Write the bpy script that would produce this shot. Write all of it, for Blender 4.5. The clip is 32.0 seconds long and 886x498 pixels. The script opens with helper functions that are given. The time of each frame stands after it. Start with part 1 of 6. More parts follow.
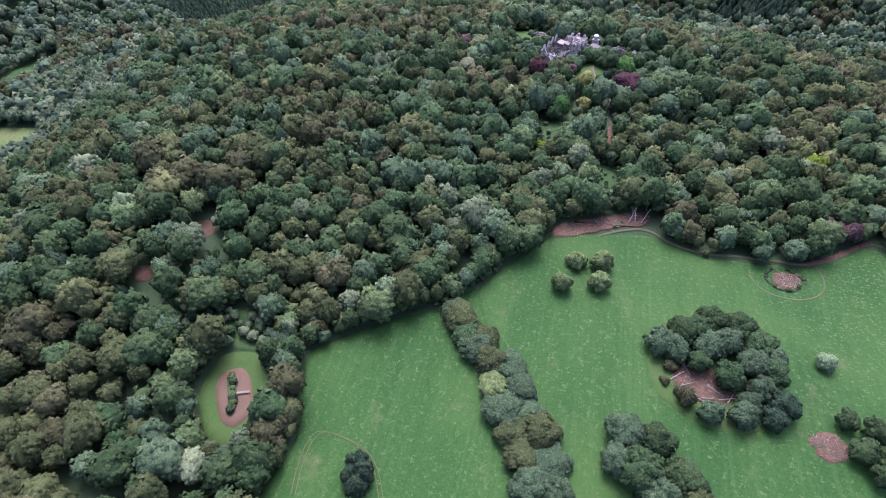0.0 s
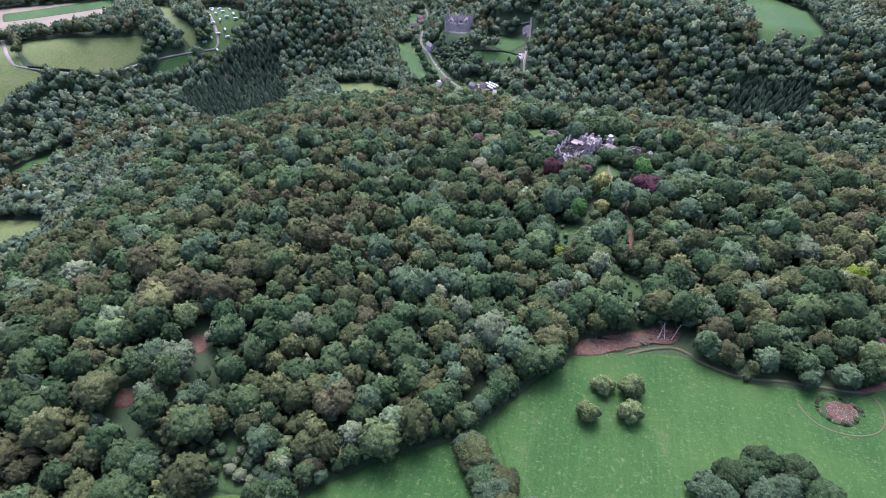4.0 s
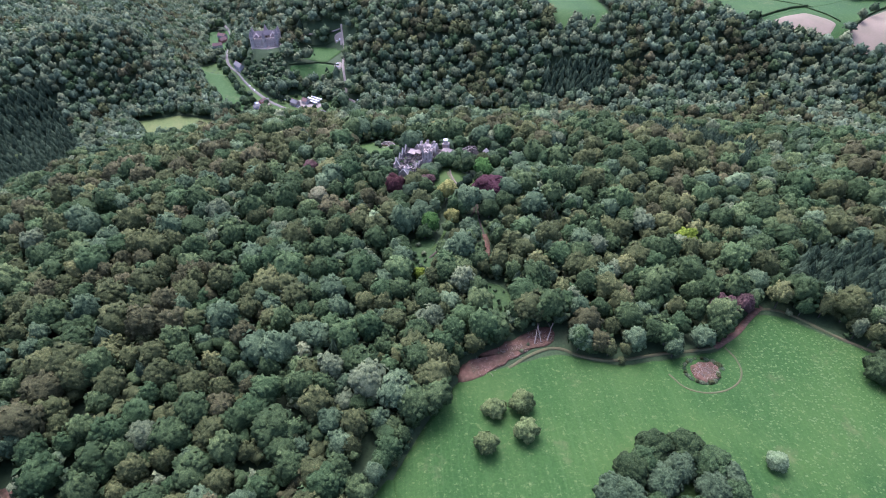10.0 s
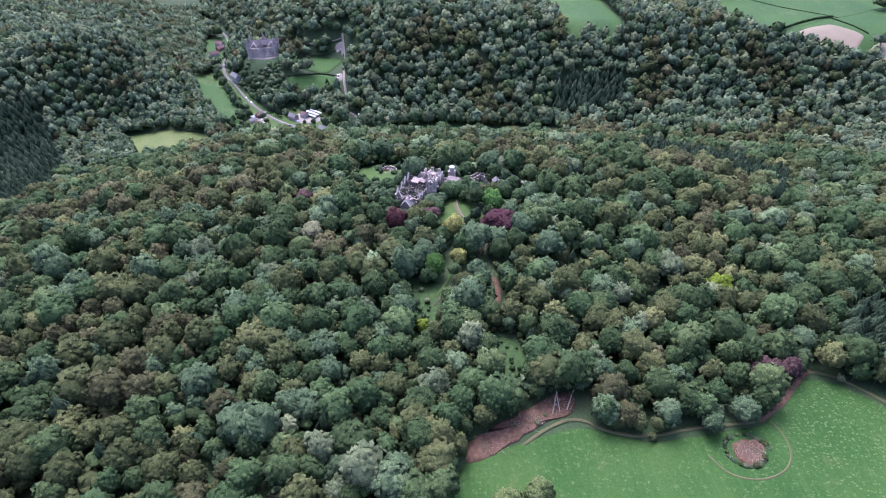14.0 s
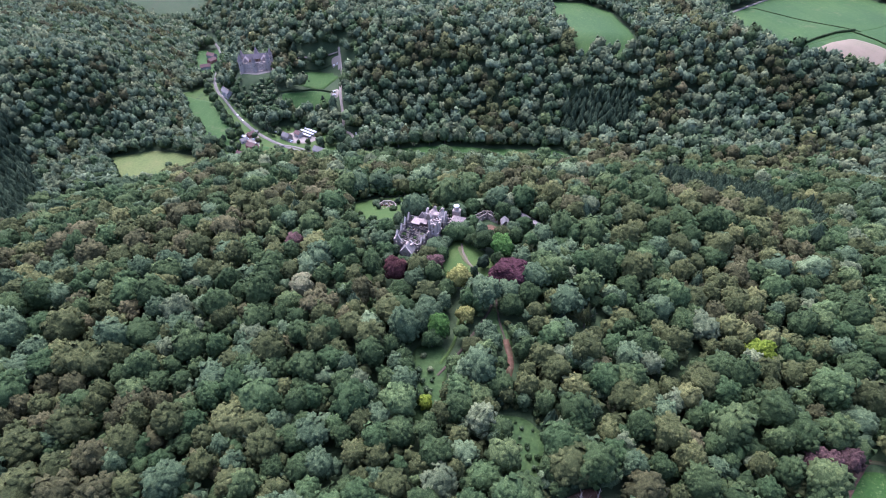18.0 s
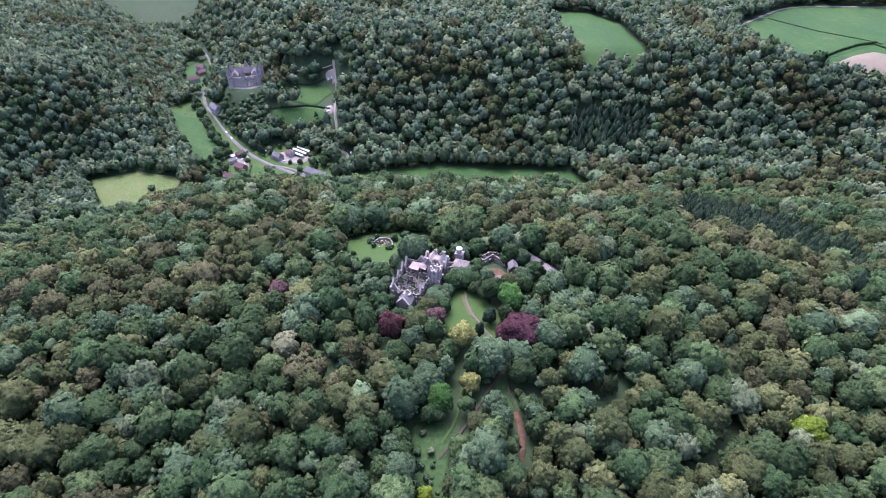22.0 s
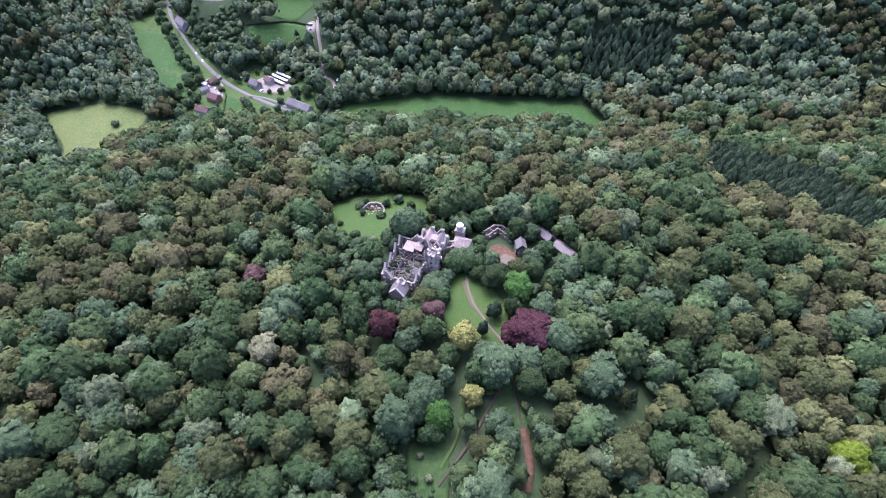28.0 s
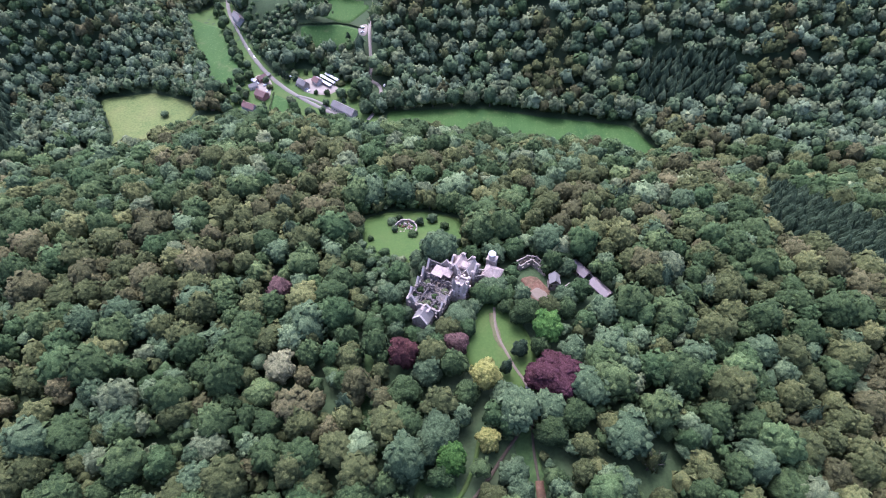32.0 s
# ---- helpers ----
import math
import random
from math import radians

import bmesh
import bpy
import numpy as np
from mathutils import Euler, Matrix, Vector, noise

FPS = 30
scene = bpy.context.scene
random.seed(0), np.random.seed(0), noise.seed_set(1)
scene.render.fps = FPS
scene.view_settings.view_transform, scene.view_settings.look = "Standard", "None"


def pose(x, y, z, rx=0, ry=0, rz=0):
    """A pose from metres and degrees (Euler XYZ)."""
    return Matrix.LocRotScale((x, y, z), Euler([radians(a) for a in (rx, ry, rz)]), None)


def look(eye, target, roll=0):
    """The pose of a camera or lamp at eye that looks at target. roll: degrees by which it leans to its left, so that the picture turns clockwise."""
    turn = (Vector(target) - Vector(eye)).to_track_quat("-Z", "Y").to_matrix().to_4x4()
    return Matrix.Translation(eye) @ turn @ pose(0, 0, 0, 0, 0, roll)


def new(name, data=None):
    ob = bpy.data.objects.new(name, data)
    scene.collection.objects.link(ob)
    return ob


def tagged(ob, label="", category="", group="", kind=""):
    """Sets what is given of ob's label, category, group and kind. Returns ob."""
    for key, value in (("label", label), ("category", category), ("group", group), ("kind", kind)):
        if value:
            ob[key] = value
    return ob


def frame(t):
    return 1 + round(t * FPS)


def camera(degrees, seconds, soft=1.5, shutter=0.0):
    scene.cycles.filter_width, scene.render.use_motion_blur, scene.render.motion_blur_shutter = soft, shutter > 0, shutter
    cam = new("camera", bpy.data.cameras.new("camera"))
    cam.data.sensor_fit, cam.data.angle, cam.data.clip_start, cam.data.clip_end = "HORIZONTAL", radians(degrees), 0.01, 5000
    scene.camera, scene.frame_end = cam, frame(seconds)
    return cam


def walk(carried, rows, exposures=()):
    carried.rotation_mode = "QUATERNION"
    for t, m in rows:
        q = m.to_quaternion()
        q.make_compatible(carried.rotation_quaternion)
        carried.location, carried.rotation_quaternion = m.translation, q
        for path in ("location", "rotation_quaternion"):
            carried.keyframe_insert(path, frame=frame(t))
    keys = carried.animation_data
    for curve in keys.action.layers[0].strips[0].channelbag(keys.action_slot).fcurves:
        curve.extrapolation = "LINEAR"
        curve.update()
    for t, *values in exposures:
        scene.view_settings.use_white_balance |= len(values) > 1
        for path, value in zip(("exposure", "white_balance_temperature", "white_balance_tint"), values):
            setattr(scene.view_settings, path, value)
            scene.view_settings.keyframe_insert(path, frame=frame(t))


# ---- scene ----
# Seconds, place, then heading to the left of +y, tilt up and roll in degrees.
cam = camera(78.4, 32.0, soft=1.05)
PATH = [
    (0, 0.00, -438.00, 255.98, 13.67, -47.65, 0.22),
    (0.5, -1.22, -434.13, 255.81, 14.03, -47.64, 0.21),
    (1, -2.48, -430.03, 255.65, 14.41, -47.64, 0.14),
    (1.5, -3.78, -425.60, 255.57, 14.67, -47.60, 0.02),
    (2, -5.20, -420.92, 255.57, 14.83, -47.65, -0.06),
    (2.5, -6.92, -416.02, 255.40, 14.91, -47.06, -0.19),
    (3, -8.55, -411.51, 255.28, 15.13, -41.23, -0.29),
    (3.5, -9.69, -408.09, 255.28, 15.57, -39.70, -0.25),
    (4, -10.50, -405.67, 255.43, 14.89, -39.70, -0.13),
    (4.5, -11.20, -404.54, 255.49, 9.59, -39.66, -0.14),
    (6.5, -12.17, -401.33, 255.81, 3.58, -39.87, 0.12),
    (7, -11.98, -398.81, 255.70, 0.62, -39.81, -0.02),
    (7.5, -11.71, -395.26, 255.54, -1.68, -39.80, -0.07),
    (8, -11.49, -391.25, 255.33, -2.67, -39.74, -0.14),
    (8.5, -11.32, -386.77, 255.00, -2.81, -39.75, -0.16),
    (9, -11.18, -381.87, 254.62, -3.12, -39.78, -0.11),
    (9.5, -11.10, -377.06, 254.85, -3.52, -39.76, -0.16),
    (10, -10.95, -371.94, 254.99, -4.08, -39.76, -0.18),
    (10.5, -10.63, -366.56, 255.15, -4.41, -39.80, -0.20),
    (11, -10.38, -361.14, 255.42, -4.28, -39.78, -0.27),
    (11.5, -10.16, -355.34, 254.89, -4.16, -39.80, -0.19),
    (12, -9.88, -349.38, 254.26, -3.98, -39.75, -0.20),
    (12.5, -9.54, -343.22, 253.57, -3.85, -39.70, -0.22),
    (13, -9.27, -336.87, 252.96, -3.69, -39.69, -0.25),
    (16.5, -9.17, -290.98, 253.61, -3.75, -39.65, 0.17),
    (17, -9.18, -284.37, 253.96, -3.71, -39.64, -0.05),
    (17.5, -9.11, -277.78, 254.20, -3.73, -39.66, -0.00),
    (18, -8.96, -271.25, 254.20, -3.71, -39.63, -0.04),
    (18.5, -8.64, -264.76, 254.04, -3.67, -39.59, -0.08),
    (19, -8.29, -258.39, 253.88, -3.61, -39.52, -0.16),
    (19.5, -8.06, -252.10, 254.06, -3.63, -39.49, -0.15),
    (20, -7.95, -245.76, 254.11, -3.65, -39.47, -0.16),
    (20.5, -7.89, -239.44, 253.93, -3.71, -39.45, -0.15),
    (21, -7.80, -233.30, 253.47, -3.77, -39.36, -0.15),
    (21.5, -7.67, -227.36, 253.01, -3.82, -39.30, 0.01),
    (22, -7.26, -221.62, 253.36, -3.85, -39.55, -0.03),
    (22.5, -6.80, -215.40, 253.80, -4.03, -45.73, -0.03),
    (23, -6.51, -207.92, 254.00, -4.28, -50.11, 0.04),
    (23.5, -6.18, -201.63, 254.16, -4.27, -50.12, 0.14),
    (24, -5.87, -195.53, 254.18, -4.34, -50.06, 0.20),
    (24.5, -5.13, -189.00, 254.31, -4.28, -50.10, -0.04),
    (25, -4.23, -182.41, 254.44, -4.22, -50.12, -0.13),
    (25.5, -3.48, -176.51, 254.60, -4.24, -50.06, -0.38),
    (27.5, -3.88, -159.24, 256.45, -4.25, -49.80, 0.19),
    (28, -3.87, -156.48, 256.96, -4.37, -50.00, 0.32),
    (28.5, -3.37, -154.50, 256.68, -4.50, -49.96, 0.22),
    (29, -2.79, -152.20, 256.33, -4.75, -49.89, 0.12),
    (29.5, -2.17, -149.27, 256.04, -5.00, -49.82, 0.10),
    (30, -1.56, -145.88, 255.87, -5.35, -49.72, 0.12),
    (30.5, -0.80, -142.70, 255.94, -5.45, -49.63, 0.14),
    (31, -0.05, -140.37, 256.31, -5.26, -49.60, 0.04),
    (31.5, 0.12, -138.90, 256.80, -1.53, -49.73, 0.33),
    (32, -0.00, -138.00, 257.60, 1.59, -49.96, 0.75),
]


def aim(x, y, z, yaw, tilt, roll):
    a, b = radians(yaw), radians(tilt)
    ahead = Vector((-math.sin(a) * math.cos(b), math.cos(a) * math.cos(b), math.sin(b)))
    return look(Vector((x, y, z)), Vector((x, y, z)) + 50 * ahead, roll)


walk(cam, [(t, aim(*p)) for t, *p in PATH], [(0, 1.18, 5060, 26), (12, 1.28, 5040, 26), (24, 1.32, 5060, 26), (32, 1.40, 5080, 26)])

# ---- light: an overcast afternoon ----
world = bpy.data.worlds.new("overcast")
scene.world = world
world.use_nodes = True
wn = world.node_tree.nodes
sky = wn.new("ShaderNodeTexSky")
sky.sky_type, sky.sun_disc = "NISHITA", False
sky.sun_elevation, sky.sun_rotation = radians(61), radians(-15)
sky.dust_density, sky.air_density, sky.ozone_density = 7.0, 0.8, 1.0
wn["Background"].inputs["Strength"].default_value = 0.215
world.node_tree.links.new(sky.outputs[0], wn["Background"].inputs["Color"])
sun_data = bpy.data.lights.new("sun", "SUN")
sun_data.energy, sun_data.angle, sun_data.color = 0.85, radians(28), (1.0, 0.97, 0.93)
sun = new("sun", sun_data)
sun.matrix_world = look((-80, 270, 520), (0, 0, 0))

# ---- materials ----
def shader(name, rough=0.8, spec=0.25, metal=0.0):
    m = bpy.data.materials.new(name)
    m.use_nodes = True
    b = m.node_tree.nodes["Principled BSDF"]
    b.inputs["Roughness"].default_value = rough
    b.inputs["Specular IOR Level"].default_value = spec
    b.inputs["Metallic"].default_value = metal
    return m, m.node_tree.nodes, m.node_tree.links, b


def tone(n, l, colours, scale, detail=4.0, stops=None, rough=0.6, stretch=None, lo=0.3, hi=0.7):
    """A ramp of colours laid over noise in world metres."""
    geo = n.new("ShaderNodeNewGeometry")
    noi = n.new("ShaderNodeTexNoise")
    noi.inputs["Scale"].default_value = scale
    noi.inputs["Detail"].default_value = detail
    noi.inputs["Roughness"].default_value = rough
    if stretch:
        mp = n.new("ShaderNodeMapping")
        mp.inputs["Rotation"].default_value = (0, 0, radians(stretch[3]))
        mp.inputs["Scale"].default_value = stretch[:3]
        l.new(geo.outputs["Position"], mp.inputs[0])
        l.new(mp.outputs[0], noi.inputs["Vector"])
    else:
        l.new(geo.outputs["Position"], noi.inputs["Vector"])
    r = n.new("ShaderNodeValToRGB")
    els = r.color_ramp.elements
    while len(els) < len(colours):
        els.new(0.5)
    for k, c in enumerate(colours):
        els[k].position = lo + (hi - lo) * k / max(1, len(colours) - 1)
        els[k].color = (*c, 1)
    l.new(noi.outputs["Fac"], r.inputs[0])
    return r.outputs[0], noi.outputs["Fac"]


def blend(n, l, a, b, fac, mode="MIX"):
    x = n.new("ShaderNodeMix")
    x.data_type, x.blend_type = "RGBA", mode
    for sock, v in ((x.inputs[6], a), (x.inputs[7], b), (x.inputs[0], fac)):
        if isinstance(v, (int, float)):
            sock.default_value = v
        elif isinstance(v, tuple):
            sock.default_value = (*v, 1)
        else:
            l.new(v, sock)
    return x.outputs[2]


def bumped(n, l, b, height, strength=0.4, distance=0.2):
    bp = n.new("ShaderNodeBump")
    bp.inputs["Strength"].default_value = strength
    bp.inputs["Distance"].default_value = distance
    l.new(height, bp.inputs["Height"])
    l.new(bp.outputs[0], b.inputs["Normal"])


def surface(name, fine, coarse, fs, cs, rough=0.85, spec=0.2, amount=0.45, bump=0.4, dist=0.1, stretch=None):
    m, n, l, b = shader(name, rough, spec)
    a, fa = tone(n, l, fine, fs)
    c, fc = tone(n, l, coarse, cs, 5, stretch=stretch)
    l.new(blend(n, l, a, c, amount), b.inputs["Base Color"])
    bumped(n, l, b, fa, bump, dist)
    return m


def foliage(name, dark, mid, light, rough=0.85):
    m, n, l, b = shader(name, rough, 0.08)
    dark, mid, light = [(c[0] * 1.31 * k, c[1] * 1.06 * k, c[2] * 1.32 * k) for c, k in ((dark, 0.78), (mid, 1.06), (light, 1.5))]
    a, fa = tone(n, l, (dark, mid, light), 1.0, 5, rough=0.9, lo=0.39, hi=0.61)
    c, _ = tone(n, l, (dark, mid, light), 0.035, 3)
    col = blend(n, l, a, c, 0.3)
    geo = n.new("ShaderNodeNewGeometry")
    info = n.new("ShaderNodeObjectInfo")
    tint = n.new("ShaderNodeAttribute")
    tint.attribute_name = "tint"
    for source, lo, hi, h0, h1 in ((geo.outputs["Random Per Island"], 0.74, 1.24, 0.508, 0.488), (info.outputs["Random"], 0.85, 1.15, 0.5, 0.5), (tint.outputs["Fac"], 0.70, 1.32, 0.511, 0.483)):
        hs = n.new("ShaderNodeHueSaturation")
        for sock, u, v in (("Value", lo, hi), ("Hue", h0, h1)):
            mr = n.new("ShaderNodeMapRange")
            mr.inputs[3].default_value, mr.inputs[4].default_value = u, v
            if source is tint.outputs["Fac"]:
                mr.inputs[1].default_value = -1
            l.new(source, mr.inputs[0])
            l.new(mr.outputs[0], hs.inputs[sock])
        hs.inputs["Saturation"].default_value = 1.09
        l.new(col, hs.inputs["Color"])
        col = hs.outputs[0]
    l.new(col, b.inputs["Base Color"])
    bumped(n, l, b, fa, 0.8, 1.0)
    return m


# Oak, beech and maple darkened, willow lightened, to set far woods back in haze.
LEAF = [
    foliage("oak leaves", (0.0216, 0.0387, 0.0162), (0.0378, 0.0630, 0.0252), (0.0558, 0.0846, 0.0342)),
    foliage("ash leaves", (0.034, 0.060, 0.028), (0.056, 0.090, 0.042), (0.082, 0.122, 0.058)),
    foliage("beech leaves", (0.0334, 0.0484, 0.0194), (0.0502, 0.0686, 0.0273), (0.0704, 0.0898, 0.0370)),
    foliage("dry beech leaves", (0.0331, 0.0423, 0.0184), (0.0478, 0.0580, 0.0258), (0.0644, 0.0754, 0.0340)),
    foliage("maple leaves", (0.0264, 0.0475, 0.0194), (0.0405, 0.0704, 0.0282), (0.0581, 0.0933, 0.0387)),
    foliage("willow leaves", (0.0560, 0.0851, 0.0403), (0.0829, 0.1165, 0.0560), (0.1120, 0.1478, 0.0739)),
    foliage("spruce needles", (0.020, 0.036, 0.018), (0.031, 0.052, 0.026), (0.044, 0.070, 0.036)),
    # Pale leaf for the far woods only; distance haze is mixed into its colour.
    foliage("haze-paled far leaves", (0.0520, 0.0840, 0.0430), (0.0750, 0.1150, 0.0590), (0.1000, 0.1450, 0.0770)),
]
COPPER = foliage("copper beech leaves", (0.028, 0.019, 0.017), (0.046, 0.031, 0.028), (0.066, 0.046, 0.041))
RUST = foliage("red-brown leaves", (0.044, 0.029, 0.023), (0.067, 0.044, 0.035), (0.094, 0.063, 0.050))
GOLD = foliage("yellow-green leaves", (0.115, 0.145, 0.048), (0.175, 0.208, 0.074), (0.240, 0.275, 0.112))
LIME = foliage("lime-green leaves", (0.085, 0.130, 0.030), (0.120, 0.180, 0.042), (0.165, 0.225, 0.060))
FRESH = foliage("fresh green leaves", (0.040, 0.085, 0.025), (0.060, 0.118, 0.036), (0.084, 0.150, 0.050))
PALE = foliage("pale grey-green leaves", (0.105, 0.130, 0.066), (0.155, 0.185, 0.095), (0.205, 0.240, 0.125))
PURPLE = foliage("dull purple leaves", (0.046, 0.038, 0.028), (0.066, 0.054, 0.041), (0.090, 0.074, 0.056))
OLIVE = foliage("light olive leaves", (0.070, 0.106, 0.040), (0.104, 0.150, 0.058), (0.138, 0.188, 0.076))
BLOSSOM = foliage("whitish blossom", (0.080, 0.125, 0.054), (0.120, 0.180, 0.082), (0.165, 0.240, 0.115))
BARK = surface("bark", ((0.06, 0.05, 0.04), (0.12, 0.10, 0.08)), ((0.07, 0.06, 0.05), (0.13, 0.12, 0.10)), 3.0, 0.3)
FLOOR = surface("forest undergrowth", ((0.018, 0.032, 0.011), (0.032, 0.052, 0.018), (0.046, 0.070, 0.026)),
                ((0.022, 0.038, 0.013), (0.036, 0.054, 0.020), (0.048, 0.052, 0.026)), 0.7, 0.04)
GRASS = surface("pasture grass", ((0.0150, 0.0414, 0.0062), (0.0238, 0.0598, 0.0088), (0.0387, 0.0792, 0.0132)),
                ((0.0106, 0.0370, 0.0062), (0.0220, 0.0581, 0.0088), (0.0440, 0.0810, 0.0158)), 0.9, 0.03, stretch=(1, 0.25, 1, 20))


def worn_grass():
    """Pale flecks, mottling and faint mowing lines over the pasture."""
    n, l = GRASS.node_tree.nodes, GRASS.node_tree.links
    b = n["Principled BSDF"]
    base = b.inputs["Base Color"].links[0].from_socket
    _, fleck = tone(n, l, ((0, 0, 0), (1, 1, 1)), 0.35, 6, rough=0.85)
    mr = n.new("ShaderNodeMapRange")
    mr.inputs[1].default_value, mr.inputs[2].default_value, mr.inputs[4].default_value = 0.55, 0.66, 0.8
    l.new(fleck, mr.inputs[0])
    col = blend(n, l, base, (0.105, 0.135, 0.042), mr.outputs[0])
    _, line = tone(n, l, ((0, 0, 0), (1, 1, 1)), 0.5, 2, stretch=(1, 0.02, 1, 28))
    mr = n.new("ShaderNodeMapRange")
    mr.inputs[1].default_value, mr.inputs[2].default_value, mr.inputs[4].default_value = 0.5, 0.7, 0.25
    l.new(line, mr.inputs[0])
    col = blend(n, l, col, (0.050, 0.092, 0.022), mr.outputs[0])
    for scale, lo, hi, most, worn in ((0.011, 0.50, 0.68, 0.4, (0.058, 0.100, 0.018)), (0.045, 0.60, 0.76, 0.5, (0.120, 0.110, 0.046))):
        _, patch = tone(n, l, ((0, 0, 0), (1, 1, 1)), scale, 6, rough=0.65)
        mr = n.new("ShaderNodeMapRange")
        mr.inputs[1].default_value, mr.inputs[2].default_value, mr.inputs[4].default_value = lo, hi, most
        l.new(patch, mr.inputs[0])
        col = blend(n, l, col, worn, mr.outputs[0])
    l.new(col, b.inputs["Base Color"])


worn_grass()
MEADOW = surface("rough meadow grass", ((0.044, 0.068, 0.017), (0.088, 0.108, 0.028), (0.132, 0.145, 0.046)),
                 ((0.050, 0.084, 0.020), (0.088, 0.110, 0.029), (0.120, 0.122, 0.042)), 0.5, 0.04)
LAWN = surface("park lawn", ((0.0289, 0.0578, 0.0102), (0.0408, 0.0748, 0.0136), (0.0578, 0.0901, 0.0187)),
               ((0.0289, 0.0595, 0.0102), (0.0459, 0.0765, 0.0145), (0.0731, 0.0833, 0.0238)), 0.7, 0.06)
STUBBLE = surface("pale stubble", ((0.150, 0.118, 0.075), (0.20, 0.158, 0.105)), ((0.130, 0.112, 0.066), (0.215, 0.155, 0.110)), 0.6, 0.04)
EARTH = surface("red earth", ((0.040, 0.024, 0.014), (0.098, 0.050, 0.030), (0.175, 0.112, 0.080)),
                ((0.030, 0.044, 0.014), (0.085, 0.050, 0.028), (0.112, 0.058, 0.038)), 0.55, 0.14, amount=0.5)
SCRUBBY = surface("shaggy undergrowth", ((0.014, 0.030, 0.008), (0.032, 0.062, 0.015), (0.062, 0.098, 0.026)),
                  ((0.016, 0.034, 0.010), (0.036, 0.064, 0.016), (0.066, 0.088, 0.026)), 0.4, 0.09, bump=0.8, dist=0.6)
TRACK = surface("worn grass track", ((0.060, 0.066, 0.024), (0.100, 0.088, 0.042)), ((0.045, 0.070, 0.018), (0.110, 0.082, 0.044)), 0.8, 0.12)
MUD = surface("pond mud", ((0.100, 0.060, 0.036), (0.122, 0.074, 0.046)), ((0.088, 0.056, 0.034), (0.132, 0.080, 0.050)), 0.5, 0.08, rough=0.6, spec=0.08, bump=0.1)
GRAVEL = surface("pale gravel", ((0.17, 0.142, 0.115), (0.245, 0.205, 0.172)), ((0.15, 0.125, 0.10), (0.26, 0.22, 0.185)), 1.2, 0.1)
ASPHALT = surface("worn asphalt", ((0.115, 0.102, 0.090), (0.155, 0.138, 0.122)), ((0.105, 0.093, 0.083), (0.165, 0.145, 0.128)), 1.5, 0.06)
DRIVE = surface("trodden tan gravel", ((0.105, 0.080, 0.060), (0.155, 0.122, 0.095)), ((0.090, 0.078, 0.050), (0.165, 0.125, 0.098)), 1.2, 0.1)
DIRT = surface("dark damp dirt", ((0.040, 0.030, 0.022), (0.070, 0.052, 0.038)), ((0.034, 0.036, 0.018), (0.075, 0.052, 0.036)), 1.0, 0.1)
WEED = surface("seeding weeds", ((0.046, 0.086, 0.020), (0.080, 0.118, 0.036)), ((0.050, 0.090, 0.022), (0.085, 0.115, 0.040)), 0.9, 0.05)
STONE = surface("weathered limestone", ((0.16, 0.132, 0.112), (0.27, 0.225, 0.192), (0.39, 0.33, 0.285)),
                ((0.135, 0.112, 0.095), (0.33, 0.275, 0.235)), 1.2, 0.12)
SLATE = surface("slate roof", ((0.090, 0.080, 0.074), (0.145, 0.130, 0.120)), ((0.10, 0.088, 0.080), (0.185, 0.166, 0.152)), 1.5, 0.15, rough=0.5, spec=0.4)

# ---- the lie of the land ----
MAIN = [(-470, -900), (-545, -420), (-560, -90), (-585, 20), (-540, 140), (-420, 232), (-320, 284), (-200, 362), (-90, 335),
        (40, 325), (170, 298), (330, 272), (540, 225), (780, 140), (1100, -60)]
SIDE = [(-200, 365), (-262, 450), (-312, 570), (-360, 690), (-470, 900)]


def to_line(x, y, line):
    """The distance to a line of points, and on which side of it a place lies (+1: to its left)."""
    best, side = np.full(x.shape, 1e9), np.zeros(x.shape)
    for (ax, ay), (bx, by) in zip(line[:-1], line[1:]):
        ux, uy = bx - ax, by - ay
        k = np.clip(((x - ax) * ux + (y - ay) * uy) / (ux * ux + uy * uy + 1e-9), 0, 1)
        d = np.hypot(x - ax - k * ux, y - ay - k * uy)
        s = np.sign(ux * (y - ay) - uy * (x - ax))
        side = np.where(d < best, s, side)
        best = np.minimum(best, d)
    return best, side


def hump(x, y, cx, cy, sx, sy):
    return np.exp(-((x - cx) / sx) ** 2 / 2 - ((y - cy) / sy) ** 2 / 2)


def ease(x, a, b):
    k = np.clip((x - a) / (b - a), 0, 1)
    return k * k * (3 - 2 * k)


